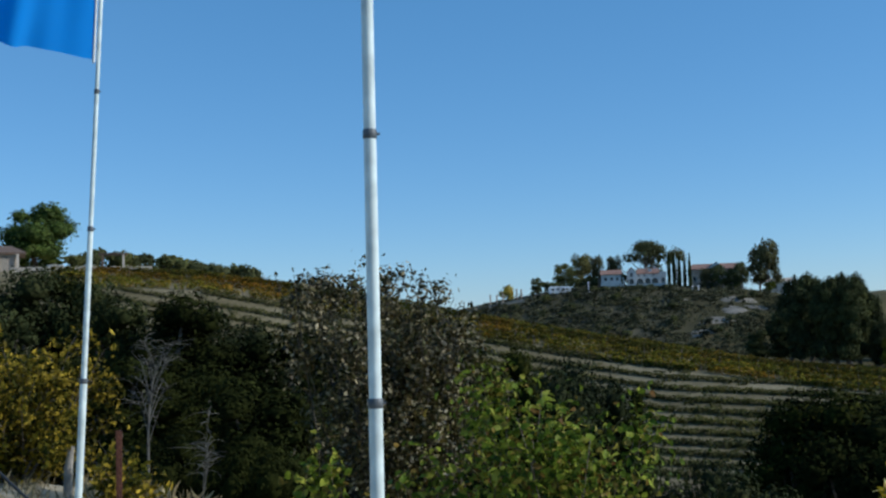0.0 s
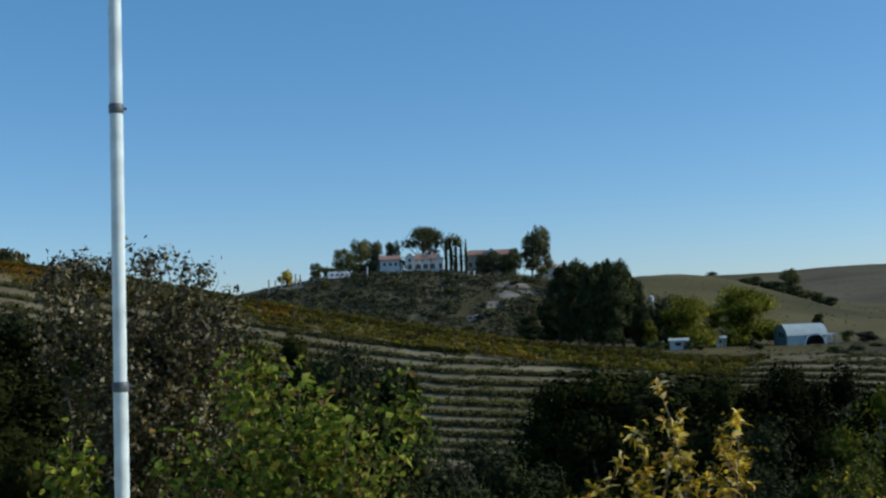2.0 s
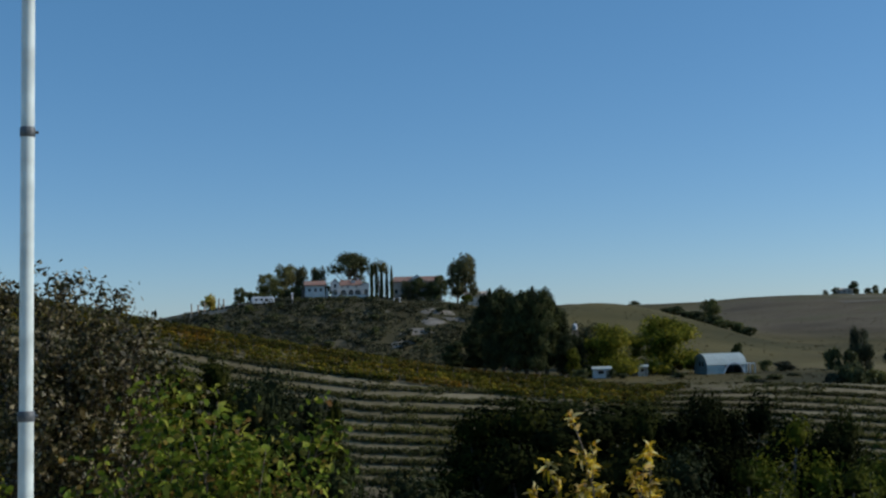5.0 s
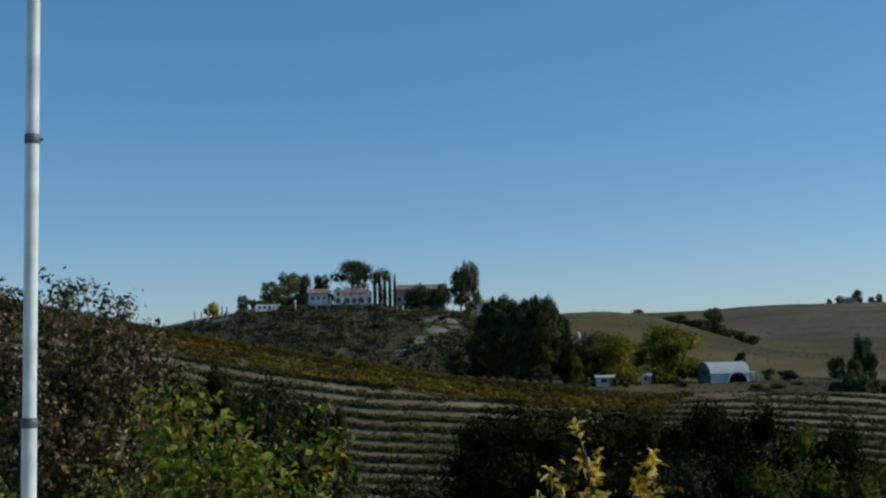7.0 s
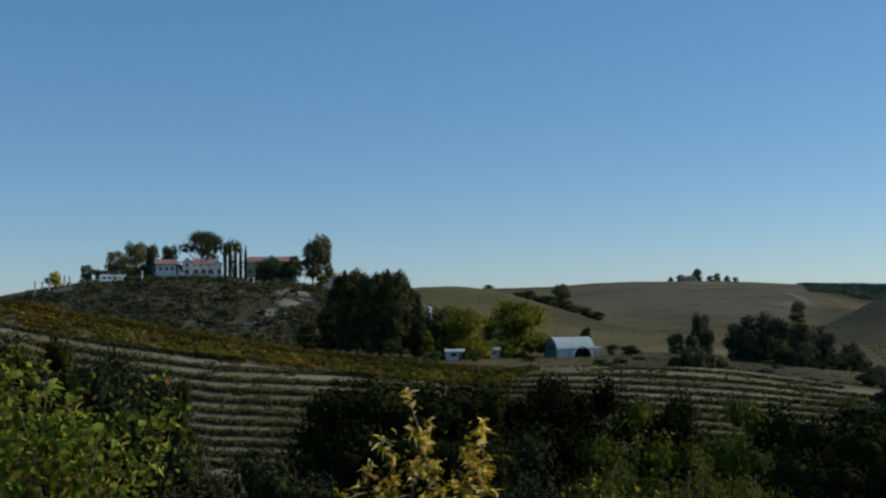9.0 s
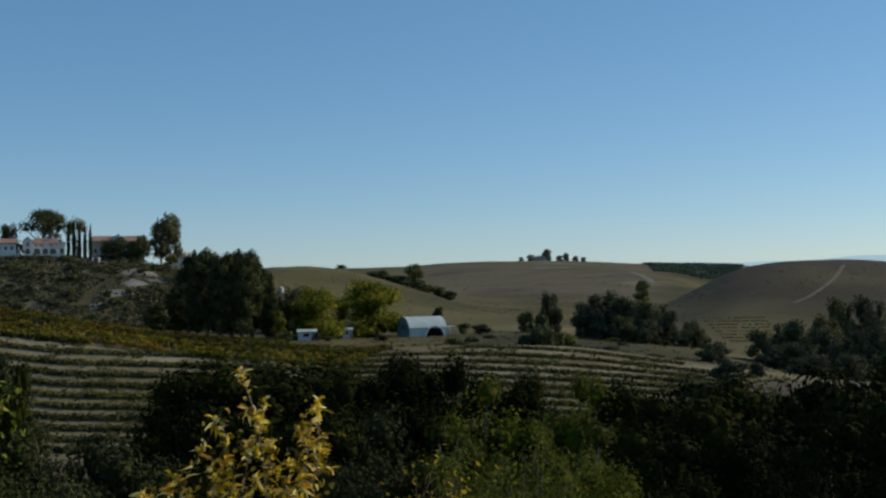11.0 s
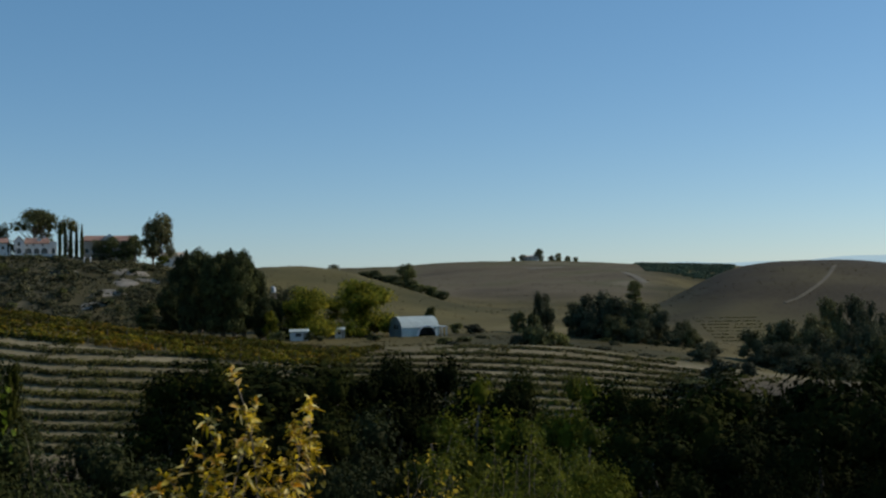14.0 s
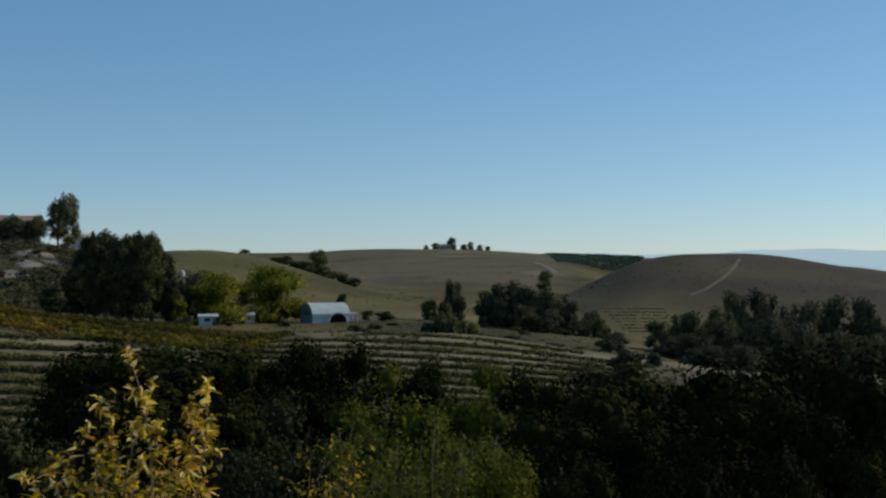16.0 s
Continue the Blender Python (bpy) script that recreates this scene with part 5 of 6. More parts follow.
# ---------------------------------------------------------------- flagpoles
def flagpole(foot, top, rings, radii, label, lowest):
    """A telescoping pole of sections, each held by a collar with a thumb screw."""
    ob = thing("flagpole", label, "flagpole", foot)
    lean = (Vector(top) - Vector(foot)) / (top[2] - foot[2])
    cuts = [lowest] + rings + [top[2]]
    for k in range(len(cuts) - 1):
        a, b = lean * (cuts[k] - foot[2]), lean * (cuts[k + 1] - foot[2])
        sec = part("section", mesh_of("section", *tube([a, b], [radii[k], radii[k]], 24), M_ALU, True), ob)
        if k:
            d = lean.normalized()
            q = radii[k - 1]
            part("collar", mesh_of("collar", *tube([a - d * 0.034, a - d * 0.030, a + d * 0.004, a + d * 0.010], [q * 1.02, q * 1.12, q * 1.12, q * 0.98], 24), M_CLAMP, True), sec, "dark plastic collar")
            part("screw", mesh_of("screw", *tube([a - d * 0.012 + Vector((q, 0, 0)), a - d * 0.012 + Vector((q + 0.016, 0, 0))], [0.007, 0.006], 8), M_CLAMP), sec)
    part("knob", mesh_of("knob", *tube([lean * (top[2] - foot[2] + z) for z in (0, 0.02, 0.06, 0.09)], [0.02, 0.045, 0.045, 0.01], 16), M_ALU, True), ob)
    part("ground_sleeve", mesh_of("ground_sleeve", *tube([(0, 0, -0.2), (0, 0, 0.12)], [radii[0] * 1.3, radii[0] * 1.3], 20), M_CLAMP, True), ob)
    return ob


def spot(az, r, z):
    return Vector((*P(az, r), z))


fa, fb = spot(-3.655, 5.15, 0), spot(-3.54, 5.15, 2.512)
up = (fb - fa) / 2.512
za = ground(fa.x, fa.y)
flagpole(fa + up * za, fa + up * 6.2, [0.085, 1.298, 2.512, 3.73, 4.9], [0.0330, 0.0318, 0.0290, 0.0282, 0.026, 0.024], "white telescoping flagpole with dark collars, standing bare", za)
ga, gb = spot(-17.83, 10.0, 0.3), spot(-16.62, 10.0, 4.5)
up = (gb - ga) / 4.2
zb = ground(ga.x, ga.y)
flagpole(ga + up * (zb - 0.3), ga + up * 5.9, [1.283, 2.551, 3.722, 4.9], [0.0300, 0.0235, 0.0195, 0.0175, 0.016], "white telescoping flagpole flying two flags", zb)
pole_b = lambda z: ga + up * (z - 0.3)

cord = thing("halyard", "thin white cord beside the flagpole", "rope")
part("cord", mesh_of("cord", *tube([pole_b(z) + Vector((-0.030 - 0.008 * math.sin(z * 2), -0.02, 0)) for z in np.linspace(3.95, 6.0, 16)], [0.006] * 16, 6), M_CORD, True), cord)


def flag(name, z0, z1, fly, mats, label, droop, stripes=1):
    """A cloth that streams away from its pole in folds."""
    ob = thing(name, label, "flag")
    nu, nv = 40, 4
    for s in range(stripes):
        verts, faces = [], []
        for i in range(nu + 1):
            u = i / nu
            for j in range(nv + 1):
                w = (s + j / nv) / stripes
                z = z0 + (z1 - z0) * w - droop * u ** 1.3 + 0.03 * math.sin(5 * u + 2 * w)
                p = pole_b(z0 + (z1 - z0) * w)
                ox = -0.03 - fly * u * 0.93
                oy = 0.75 * u + 0.09 * u * math.sin(9 * u + 1.8 * w) + 0.04 * math.sin(17 * u + w) * u
                verts.append((p.x + ox, p.y + oy, z))
        for i in range(nu):
            for j in range(nv):
                k = i * (nv + 1) + j
                faces.append((k, k + nv + 1, k + nv + 2, k + 1))
        part("cloth" if stripes == 1 else "stripe", mesh_of("cloth", verts, faces, mats[s % len(mats)], True), ob)
    part("header", mesh_of("header", *tube([pole_b(z0) + Vector((-0.032, -0.02, -0.03)), pole_b(z1) + Vector((-0.032, -0.02, 0.02))], [0.010, 0.010], 8), M_CORD, True), ob, "white canvas edge")


def cloth(name, colour):
    """Thin woven nylon that lets light through."""
    m, t, p = nodes_of(name)
    weave = ramp(t, noise_node(t, 240, 2), [(0.3, tuple(c * 0.92 for c in colour)), (0.7, colour)])
    t.links.new(weave, p.inputs["Base Color"])
    p.inputs["Roughness"].default_value = 0.55
    tr = t.nodes.new("ShaderNodeBsdfTranslucent")
    t.links.new(weave, tr.inputs[0])
    ms = t.nodes.new("ShaderNodeMixShader")
    ms.inputs[0].default_value = 0.62
    t.links.new(p.outputs[0], ms.inputs[1])
    t.links.new(tr.outputs[0], ms.inputs[2])
    t.links.new(ms.outputs[0], t.nodes["Material Output"].inputs[0])
    return m


M_BLUE = cloth("blue nylon cloth", (0.05, 0.37, 1.0))
flag("blue_flag", 3.99, 4.52, 1.25, [M_BLUE], "bright blue flag streaming from the pole", -0.44)
flag("striped_flag", 4.56, 5.35, 1.3, [cloth("red cloth", (0.5, 0.03, 0.03)), cloth("white cloth", (0.75, 0.75, 0.75))], "red and white striped flag above the blue one", -0.62, 7)

# ---------------------------------------------------------------- shrubs at the terrace edge
EYE_B = Vector((0.310, -0.082, 1.548))


def seen_at(az, el, d, eye=Vector((0, 0, 1.6))):
    a = radians(az)
    return eye + Vector((d * math.sin(a), d * math.cos(a), d * math.tan(radians(el))))


def leaf_blade(length, width, curl, fold):
    """A leaf blade with a midrib fold and a curl towards the tip."""
    rows_ = [(0.0, 0.04), (0.22, 0.75), (0.5, 1.0), (0.78, 0.62), (1.0, 0.03)]
    v, f = [], []
    for s, w in rows_:
        y, z = length * s, -curl * length * s * s
        v += [(-width * w / 2, y, z + fold * width * w), (0, y, z), (width * w / 2, y, z + fold * width * w)]
    for i in range(4):
        a = i * 3
        f += [(a, a + 1, a + 4, a + 3), (a + 1, a + 2, a + 5, a + 4)]
    return v, f


def branch(rng, base, tip, bow=0.12, n=7):
    pts = []
    side = Vector(rng.normal(size=3)) * bow * (tip - base).length
    for k in range(n):
        s = k / (n - 1)
        p = base.lerp(tip, s) + side * math.sin(math.pi * s) * 0.5
        p.z += 0.10 * (tip - base).length * math.sin(math.pi * s)
        pts.append(p)
    return pts


def along(pts, s):
    k = min(len(pts) - 2, int(s * (len(pts) - 1)))
    q = s * (len(pts) - 1) - k
    return pts[k].lerp(pts[k + 1], q), (pts[k + 1] - pts[k]).normalized()


def leafed(name, label, category, foot, tips, seed, blades, per, start, twigs=3, extra=None, stem_r=0.012, tuft=0.25, stem_mat=None, scale=1.0, reach=1.0):
    """A shrub of branching stems with leaves that are each objects of their own; extra adds a joined mass of leaves."""
    rng = np.random.default_rng(seed)
    ob = thing(name, label, category, foot)
    inv = Vector(foot)
    lines = []
    for tip in tips:
        main = branch(rng, Vector(foot) + Vector((rng.normal(0, 0.06), rng.normal(0, 0.06), 0)), Vector(tip))
        lines.append((main, per))
        v, f = tube([p - inv for p in main], [stem_r * (1 - 0.75 * k / 6) for k in range(7)], 6)
        st = part("stem", mesh_of("stem", v, f, stem_mat or M_STEM, True), ob)
        for k in range(twigs):
            p, d = along(main, rng.uniform(0.45, 0.92))
            end = p + (d + Vector(rng.normal(size=3)) * 0.6).normalized() * rng.uniform(0.12, 0.26) * reach
            tw = branch(rng, p, end, 0.1, 4)
            lines.append((tw, per // 3))
            v, f = tube([q - inv for q in tw], [stem_r * 0.4, stem_r * 0.3, stem_r * 0.25, stem_r * 0.12], 5)
            part("twig", mesh_of("twig", v, f, stem_mat or M_STEM, True), st)
    n = 0
    for pts, cnt in lines:
        for k in range(cnt):
            s = 1.0 - rng.random() * 0.06 if rng.random() < tuft else start + (1 - start) * rng.random()
            if len(pts) == 4:
                s = rng.uniform(0.2, 1.0)
            p, d = along(pts, min(s, 0.999))
            out = (Vector(rng.normal(size=3)) + d * 0.8 + Vector((0, 0, 0.25))).normalized()
            q = out.to_track_quat("Y", "Z").to_matrix().to_4x4() @ pose(0, 0, 0, 0, rng.uniform(-70, 70), 0)
            lf = new("leaf", blades[int(rng.integers(len(blades)))])
            lf.parent = ob
            sc = rng.uniform(0.65, 1.2) * scale
            lf.matrix_basis = Matrix.Translation(p - inv) @ q @ Matrix.Diagonal((sc, sc, sc, 1))
            n += 1
    if extra:
        count, size, mat, cmats = extra
        c, nn = [], []
        for k in range(count):
            pts, _ = lines[int(rng.integers(len(lines)))]
            p, d = along(pts, min(0.999, 0.12 + 0.88 * rng.random()))
            o = Vector(rng.normal(size=3)) * cmats
            c.append(p - inv + o), nn.append(o.normalized() + Vector((0, 0, 0.4)))
        v, f = leaves(rng, np.array(c), np.array(nn), size, size * 0.6)
        part("foliage", fast_mesh("foliage", v, f, mat), ob, kind="stuff")
    return ob


GOLD = [mesh_of("leaf", *leaf_blade(l, w, c, fo), M_GOLDLEAF, True) for l, w, c, fo in ((0.070, 0.035, 0.6, 0.3), (0.062, 0.033, 0.35, 0.35), (0.058, 0.020, 1.5, 0.5), (0.042, 0.026, 0.5, 0.2))]
GREEN = [mesh_of("leaf", *leaf_blade(l, w, c, fo), M_GREENLEAF, True) for l, w, c, fo in ((0.10, 0.065, 0.3, 0.2), (0.12, 0.075, 0.45, 0.15), (0.08, 0.05, 0.6, 0.25), (0.07, 0.05, 0.2, 0.1))]

d = 5.4
tips = [seen_at(a, e, d + o, EYE_B) for a, e, o in ((19.1, -3.6, 0), (20.3, -5.2, 0.1), (22.9, -5.3, 0), (22.6, -6.3, -0.1), (23.1, -7.6, 0.1), (22.4, -8.8, -0.2), (17.8, -5.9, -0.1), (17.4, -7.3, 0.1), (18.4, -7.9, -0.2), (15.7, -8.5, 0.1), (14.4, -9.4, 0), (20.6, -7.4, 0.15), (19.9, -8.8, -0.2), (21.5, -8.2, 0.2), (17.9, -9.3, 0.1), (21.1, -9.6, 0.1), (16.5, -9.5, -0.1), (22.8, -10.0, 0), (19.2, -10.1, 0.2))]
foot = seen_at(19.9, -14, d, EYE_B)
foot.z = ground(foot.x, foot.y) - 0.05
leafed("autumn_sapling", "young fruit tree with golden curling autumn leaves", "sapling", foot, tips, 31, GOLD, 42, 0.34, 4, (1000, 0.034, M_GOLDSHRUB, 0.05), 0.008, 0.38, scale=0.68, reach=0.6)

d = 8.0
tips = [seen_at(a, e, d + o) for a, e, o in ((1.7, -2.3, 0), (0.7, -4.0, 0.2), (-1.4, -5.6, -0.2), (3.1, -2.8, 0.1), (4.7, -3.1, -0.3), (5.8, -3.7, 0.2), (5.8, -4.6, 0), (8.2, -5.7, 0), (10.4, -5.4, 0), (9.8, -6.5, -0.3), (7.0, -5.5, -0.4), (3.4, -4.4, -0.5), (2.0, -4.8, -0.3), (4.6, -5.7, -0.5), (0.1, -6.1, -0.4), (6.5, -6.4, -0.4), (2.6, -6.4, -0.6), (8.4, -7.3, -0.2), (-2.4, -7.3, -0.3))]
foot = spot(4.2, 8.0, 0)
foot.z = ground(foot.x, foot.y) - 0.05
leafed("mulberry_shrub", "leafy green shrub with some yellowing leaves", "shrub", foot, tips, 32, GREEN, 13, 0.35, 3, (4200, 0.060, M_TRELLIS, 0.12), 0.012, 0.15, scale=0.82)

for az, el, r, seed in ((-6.4, -5.5, 8.6, 41),):
    foot = on(az, r, -0.05)
    tips = [seen_at(az + a, el - b, r) for a, b in ((0, 0), (0.5, 0.9), (-0.5, 0.6), (0.3, 1.6), (-0.3, 1.6))]
    leafed("young_shrub", "small fresh green shrub at the terrace edge", "shrub", foot, tips, seed, GREEN, 9, 0.3, 2, (350, 0.08, M_TRELLIS, 0.08), 0.008, 0.2)


def twiggy(name, label, foot, tips, seed, mat, count, size, spread, gloss=None, stem_mat=None, stem_r=0.014, twigs=4, category="shrub"):
    """A dense shrub: stems and twigs with a joined mass of small leaves."""
    rng = np.random.default_rng(seed)
    ob = thing(name, label, category, foot)
    inv = Vector(foot)
    lines, wood = [], []
    for tip in tips:
        main = branch(rng, Vector(foot) + Vector((rng.normal(0, 0.12), rng.normal(0, 0.12), 0)), Vector(tip), 0.10)
        lines.append(main)
        st = part("stem", mesh_of("stem", *tube([p - inv for p in main], [stem_r * (1 - 0.8 * k / 6) for k in range(7)], 6), stem_mat or M_STEM, True), ob)
        for k in range(twigs):
            p, d = along(main, rng.uniform(0.3, 0.97))
            end = p + (d + Vector(rng.normal(size=3)) * 0.7 + Vector((0, 0, 0.3))).normalized() * rng.uniform(0.6, 1.6) * spread
            tw = branch(rng, p, end, 0.15, 4)
            lines.append(tw)
            part("twig", mesh_of("twig", *tube([q - inv for q in tw], [stem_r * 0.35, stem_r * 0.25, stem_r * 0.18, stem_r * 0.08], 4), stem_mat or M_STEM), st)
    if count:
        c, nn = [], []
        for k in range(count):
            pts = lines[int(rng.integers(len(lines)))]
            p, d = along(pts, min(0.999, 0.10 + 0.9 * rng.random() if len(pts) > 4 else rng.random()))
            o = Vector(rng.normal(size=3)) * max(spread * 0.09, 0.06)
            c.append(p - inv + o), nn.append(o.normalized() + Vector((0, 0, 0.3)))
        v, f = leaves(rng, np.array(c), np.array(nn), size, size * 0.5) if size > 0.065 else cards(rng, np.array(c), np.array(nn), size, size * 0.55)
        part("foliage", fast_mesh("foliage", v, f, mat), ob, kind="stuff")
    return ob


rng = np.random.default_rng(77)
d = 11.0
top_of = [(-8.5, 3.1), (-7.8, 3.0), (-7.2, 3.1), (-6.6, 3.0), (-6.0, 2.8), (-5.4, 2.8), (-4.8, 2.7), (-4.2, 2.6), (-3.6, 2.5), (-3.0, 2.6), (-2.5, 2.7), (-2.1, 2.8), (-1.7, 3.2), (-1.0, 2.9), (-0.5, 2.3), (0.3, 1.6), (0.8, 0.8), (1.2, -0.8), (1.5, -3.2)]
tips = [seen_at(a + rng.normal(0, 0.12), e, d + rng.normal(0, 0.4)) for a, e in top_of]
tips += [seen_at(rng.uniform(-5.2, 1.0), rng.uniform(-5.5, 1.4), d + rng.normal(0, 0.5)) for k in range(50)]
foot = spot(-3.3, d, 0)
foot.z = ground(foot.x, foot.y) - 0.05
twiggy("bronze_shrub", "tall dense shrub with small bronze autumn leaves", foot, tips, 51, M_BRONZE, 40000, 0.056, 0.27, stem_mat=M_DARKSTEM, twigs=7)

d = 13.0
tips = [seen_at(rng.uniform(-25, -17.2), rng.uniform(-5.5, -0.4), d + rng.normal(0, 0.5)) for k in range(34)] + [seen_at(-16.2, -2.3, d), seen_at(-16.9, -1.6, d)]
foot = spot(-20.5, d, 0)
foot.z = ground(foot.x, foot.y) - 0.1
twiggy("golden_shrub", "sprawling shrub turning gold and green", foot, tips, 52, M_GOLDSHRUB, 8000, 0.075, 0.4)
tips = [seen_at(rng.uniform(-17.2, -14.9), rng.uniform(-8.2, -5.6), 10.8 + rng.normal(0, 0.3)) for k in range(14)]
foot = spot(-16.0, 10.8, 0)
foot.z = ground(foot.x, foot.y) - 0.05
twiggy("orange_vine", "low straggling vine with orange and yellow leaves", foot, tips, 53, M_GOLDSHRUB, 1000, 0.08, 0.24)


def dead_tree(az, top, half, r, seed, stem_r, boughs):
    """A bare trunk that forks high up into limbs with drooping twigs."""
    rng = np.random.default_rng(seed)
    foot = on(az - 0.4, r, -0.05)
    ob = thing("dead_tree", "bare bleached dead tree with drooping twigs", "tree", foot)
    head = seen_at(az, top - 1.6, r)
    main = branch(rng, foot, head, 0.05, 9)
    part("trunk", mesh_of("trunk", *tube([p - foot for p in main], [stem_r * (1 - 0.6 * k / 8) for k in range(9)], 7), M_DEADWOOD, True), ob)
    for k in range(boughs):
        p, d = along(main, 0.30 + 0.68 * (k + rng.random()) / boughs)
        side = rng.uniform(0.25, 1) * half * (-1 if k % 2 else 1) * (1.1 - 0.5 * k / boughs)
        tip = seen_at(az + side, top - 2.9 + 2.9 * k / boughs - rng.uniform(0, 0.5), r + rng.normal(0, 0.3))
        tip.z = max(tip.z, p.z + 0.25 + 0.8 * math.hypot(tip.x - p.x, tip.y - p.y))
        limb = branch(rng, p, tip, 0.07)
        ln = part("limb", mesh_of("limb", *tube([q - foot for q in limb], [stem_r * 0.34 * (1 - 0.85 * j / 6) for j in range(7)], 5), M_DEADWOOD, True), ob)
        for j in range(9):
            q, e = along(limb, rng.uniform(0.25, 0.999))
            out = Vector((rng.normal(0, 0.10), rng.normal(0, 0.10), rng.uniform(0.02, 0.12)))
            drop = rng.uniform(0.0, 0.16)
            pts = [q, q + out * 0.6, q + out * 1.2 + Vector((0, 0, -0.3 * drop)), q + out * 1.7 + Vector((rng.normal(0, 0.03), 0, -drop))]
            part("twig", mesh_of("twig", *tube([w - foot for w in pts], [0.0045, 0.0038, 0.003, 0.0015], 4), M_DEADWOOD), ln)


dead_tree(-14.2, 0.3, 1.2, 16.5, 54, 0.024, 14)
dead_tree(-11.8, -4.6, 0.3, 15.5, 55, 0.011, 6)
for az, el, r, seed, mat in ((29.2, -8.6, 9.5, 61, M_GOLDSHRUB), (30.8, -7.6, 10, 62, M_OLIVE), (34.5, -6.9, 11, 63, M_OLIVE), (12.8, -7.9, 9.5, 65, M_GREYGREEN)):
    tips = [seen_at(az + rng.uniform(-1.6, 1.6), el - rng.uniform(0.0, 2.5), r + rng.normal(0, 0.3), EYE_B if az > 20 else Vector((0, 0, 1.6))) for k in range(8)]
    foot = on(az, r, -0.05)
    twiggy("wispy_shrub", "thin upright olive-green shrub below the terrace", foot, tips, seed, mat, 420 if mat is M_GOLDSHRUB else 1300, 0.05, 0.28, stem_r=0.006)

# ---------------------------------------------------------------- posts, rail and dry grass by the terrace edge
at = on(-15.97, 10.0)
ob = thing("fence_post", "rusty steel fence post in dry grass", "post", at)
hp = rise(10.0, -4.3) - at.z
part("shaft", mesh_of("shaft", *joined([box(-0.025, 0.025, -0.004, 0.004, -0.3, hp), box(-0.004, 0.004, 0.004, 0.035, -0.3, hp)]), M_RUST), ob)
for z in np.arange(0.1, hp, 0.08):
    part("stud", mesh_of("stud", *box(-0.006, 0.006, -0.014, -0.004, z, z + 0.02), M_RUST), ob)
at = on(-18.35, 12.0)
ob = thing("wooden_stake", "weathered split wooden stake", "stake", at)
part("shaft", rounded(mesh_of("shaft", *tube([(0, 0, -0.3), (0.02, 0, 0.3), (0.05, 0.01, rise(12, -4.9) - at.z)], [0.05, 0.045, 0.03], 7), M_PALEWOOD), 0.006), ob)
ob = thing("handrail", "dark metal rail sloping down the bank", "railing")
pa, pb = seen_at(-21.6, -5.6, 9.0), seen_at(-19.4, -7.9, 8.4)
part("rail", mesh_of("rail", *tube([pa + (pa - pb) * 1.0, pa, pb], [0.012, 0.012, 0.012], 10), M_TYRE, True), ob)
for p in (pa, pa + (pa - pb) * 0.9):
    part("baluster", mesh_of("baluster", *tube([(p.x, p.y, ground(p.x, p.y) - 0.1), tuple(p)], [0.012, 0.012], 8), M_TYRE, True), ob)
rng = np.random.default_rng(90)
n = 5200
az, r = rng.uniform(-27, -8, n), rng.uniform(9.5, 14.5, n)
keep = np.sin(az * 2.1) + np.sin(r * 3 + az) + rng.normal(0, 0.7, n) > 0.4 + 0.09 * np.clip(-15 - az, 0, 12)
az, r = az[keep], r[keep]
x, y = r * np.sin(np.radians(az)), r * np.cos(np.radians(az))
base = np.stack([x, y, ground(x, y) - 0.01], 1)
hgt = rng.uniform(0.06, 0.24, (len(x), 1))
lean = rng.normal(0, 0.35, (len(x), 2)) * hgt
side = np.stack([np.cos(az * 9), np.sin(az * 9), 0 * az], 1) * 0.006
mid = base + np.concatenate([lean * 0.35, hgt * 0.6], 1)
tip = base + np.concatenate([lean, hgt], 1)
v = np.stack([base - side, base + side, mid + side * 0.6, tip], 1).reshape(-1, 3)
i = np.arange(len(x)) * 4
tagged(new("dry_grass", fast_mesh("dry_grass", v, np.concatenate([np.stack([i, i + 1, i + 2], 1), np.stack([i, i + 2, i + 3], 1)]), M_GRASS)), "pale dry grass on the terrace bank", "grass", kind="stuff")

# Sparse rows of young planting and dark growth on the hills to the right.
rng = np.random.default_rng(91)
sv, sf, so = [], [], 0
for row in range(8):
    for k in range(44):
        a = 42.0 + 0.068 * k + 0.16 * row + rng.normal(0, 0.02)
        if rng.random() < 0.3:
            continue
        x, y = P(a, sight(a, -1.62 - 0.16 * row, 180))
        s = rng.uniform(0.22, 0.42)
        c = np.repeat([[x, y, ground(x, y) + 0.35 * s]], 10, 0)
        dd = rng.normal(size=c.shape)
        dd /= np.linalg.norm(dd, axis=1)[:, None]
        v, f = cards(rng, c + dd * s * np.array([1.2, 0.8, 0.5]), dd, 0.4, 0.28)
        sv.append(v), sf.append(f + so)
        so += len(v)
tagged(new("young_planting", fast_mesh("young_planting", np.concatenate(sv), np.concatenate(sf), M_VINE_BROWN)), "sparse brown young vines on the hillside", "vines", kind="stuff")
sv, sf, so = [], [], 0
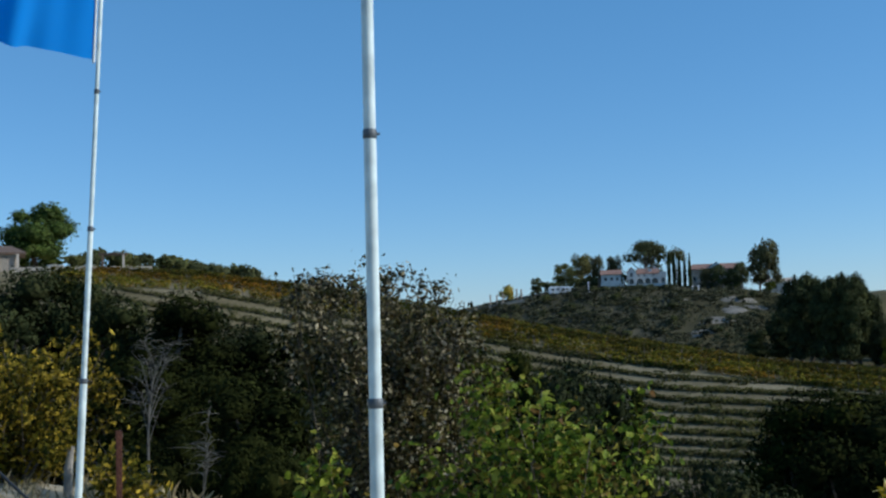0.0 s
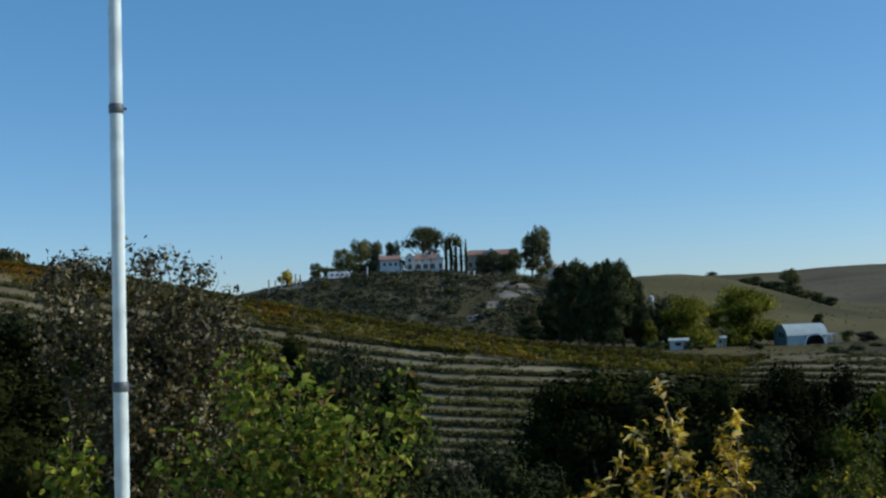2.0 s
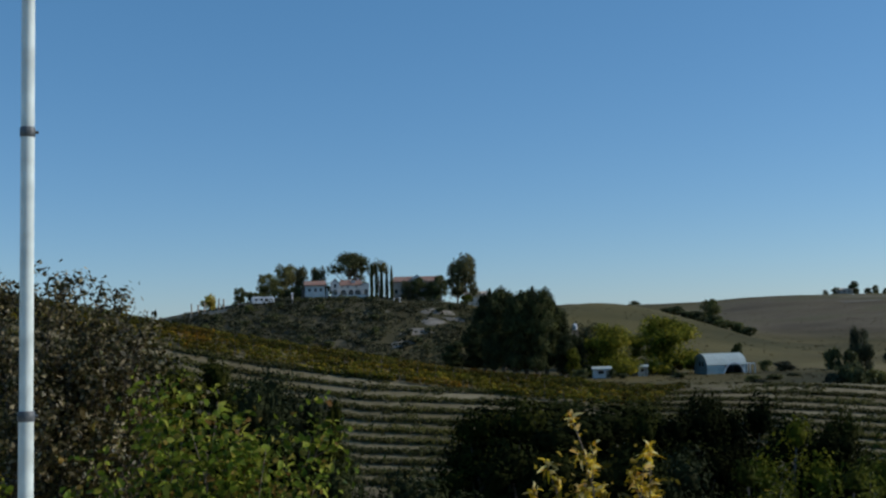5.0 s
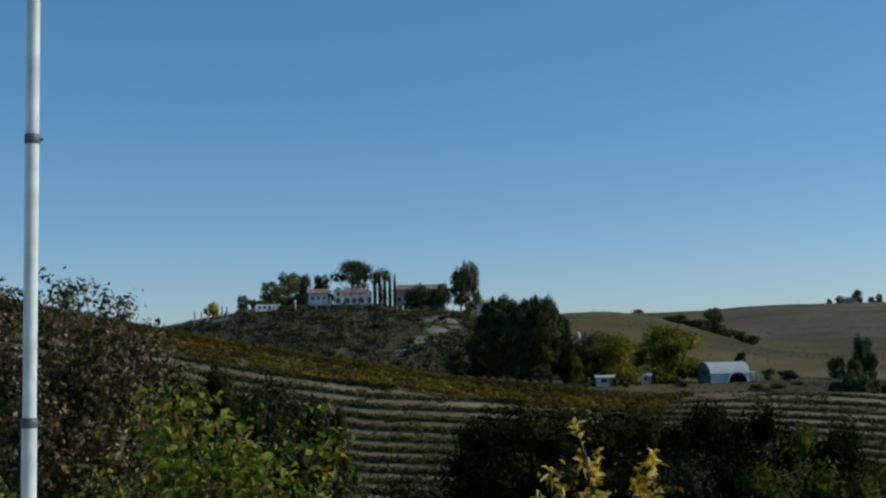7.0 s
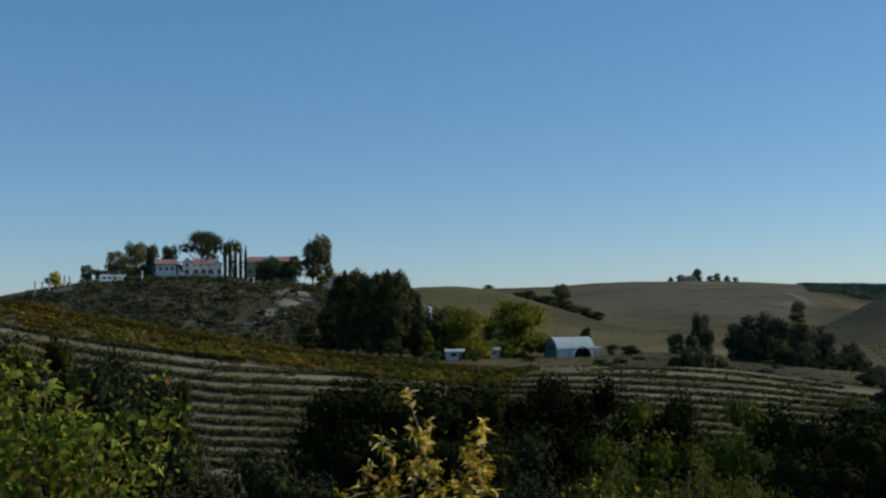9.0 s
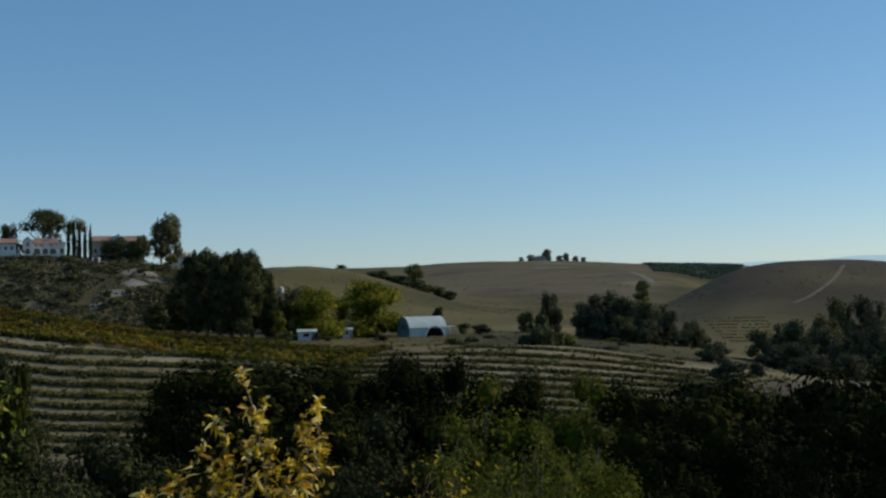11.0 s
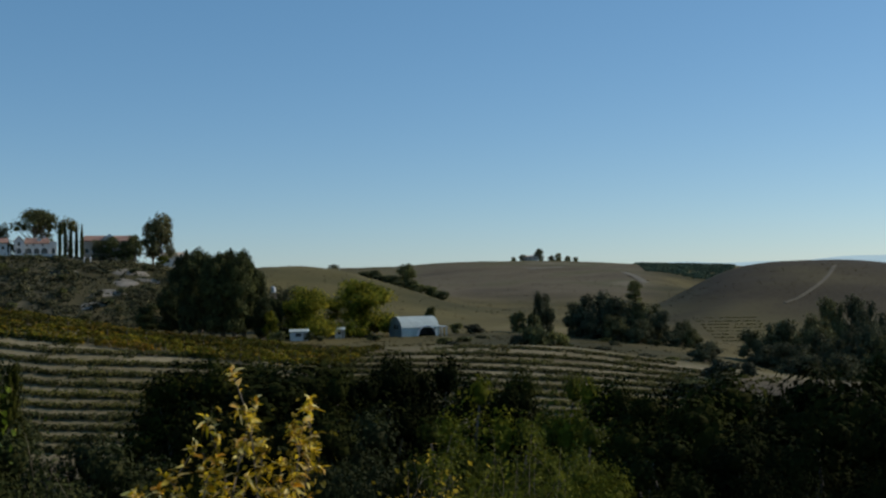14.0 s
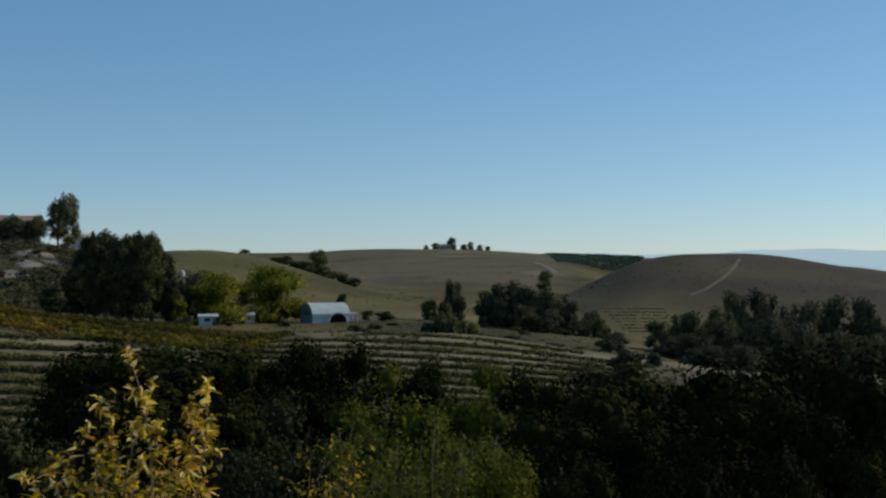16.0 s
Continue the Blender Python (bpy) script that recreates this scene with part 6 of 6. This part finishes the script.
for k in range(1500):
    a, r = rng.uniform(39.0, 43.9), rng.uniform(880, 1036)
    if a + (r - 880) * 0.004 < 39.8:
        continue
    x, y = P(a, r)
    s = rng.uniform(0.4, 0.9)
    c = np.repeat([[x, y, ground(x, y) + 0.4 * s]], 12, 0)
    dd = rng.normal(size=c.shape)
    dd /= np.linalg.norm(dd, axis=1)[:, None]
    v, f = cards(rng, c + dd * s * np.array([3.0, 3.0, 0.6]), dd, 1.8, 1.4)
    sv.append(v), sf.append(f + so)
    so += len(v)
tagged(new("far_orchard", fast_mesh("far_orchard", np.concatenate(sv), np.concatenate(sf), M_HAZED_ORCHARD)), "dark orchard over the far hill, haze painted in blue", "orchard", kind="stuff")

# Low scrub and dry tufts over the brown hill and the valley slope.
rng = np.random.default_rng(93)


def tufts(name, label, az0, az1, r0, r1, n, small, large, material, leaf):
    a, r = rng.uniform(az0, az1, n), rng.uniform(r0, r1, n)
    lump = np.sin(a * 1.7 + r * 0.05) + np.sin(a * 3.9 - r * 0.11 + 1) + 0.7 * np.sin(a * 9.1 + r * 0.23) + rng.normal(0, 0.8, n)
    a, r = a[lump > 0.3], r[lump > 0.3]
    x, y = r * np.sin(np.radians(a)), r * np.cos(np.radians(a))
    s = small + (large - small) * rng.random(len(x)) ** 3
    c = np.repeat(np.stack([x, y, ground(x, y) + 0.3 * s], 1), 7, 0)
    d = rng.normal(size=c.shape)
    d /= np.linalg.norm(d, axis=1)[:, None]
    ss = np.repeat(s, 7)[:, None]
    v, f = cards(rng, c + d * ss * np.array([1.2, 1.2, 0.5]), d + np.array([0, 0, 0.4]), leaf, leaf * 0.6)
    tagged(new(name, fast_mesh(name, v, f, material)), label, name.replace("_", " "), kind="stuff")


tufts("hill_scrub", "sparse dark scrub over the brown hill", 40.5, 62, 440, 575, 1500, 0.12, 0.45, M_TUFT, 0.4)
tufts("dry_tufts", "tawny tufts of dry grass on the valley floor", 19, 46, 152, 330, 3600, 0.12, 0.45, M_TUFT, 0.3)
tufts("slope_scrub", "sparse dry scrub on the gold hillside", 19, 42, 380, 900, 2000, 0.15, 0.6, M_TUFT, 0.5)
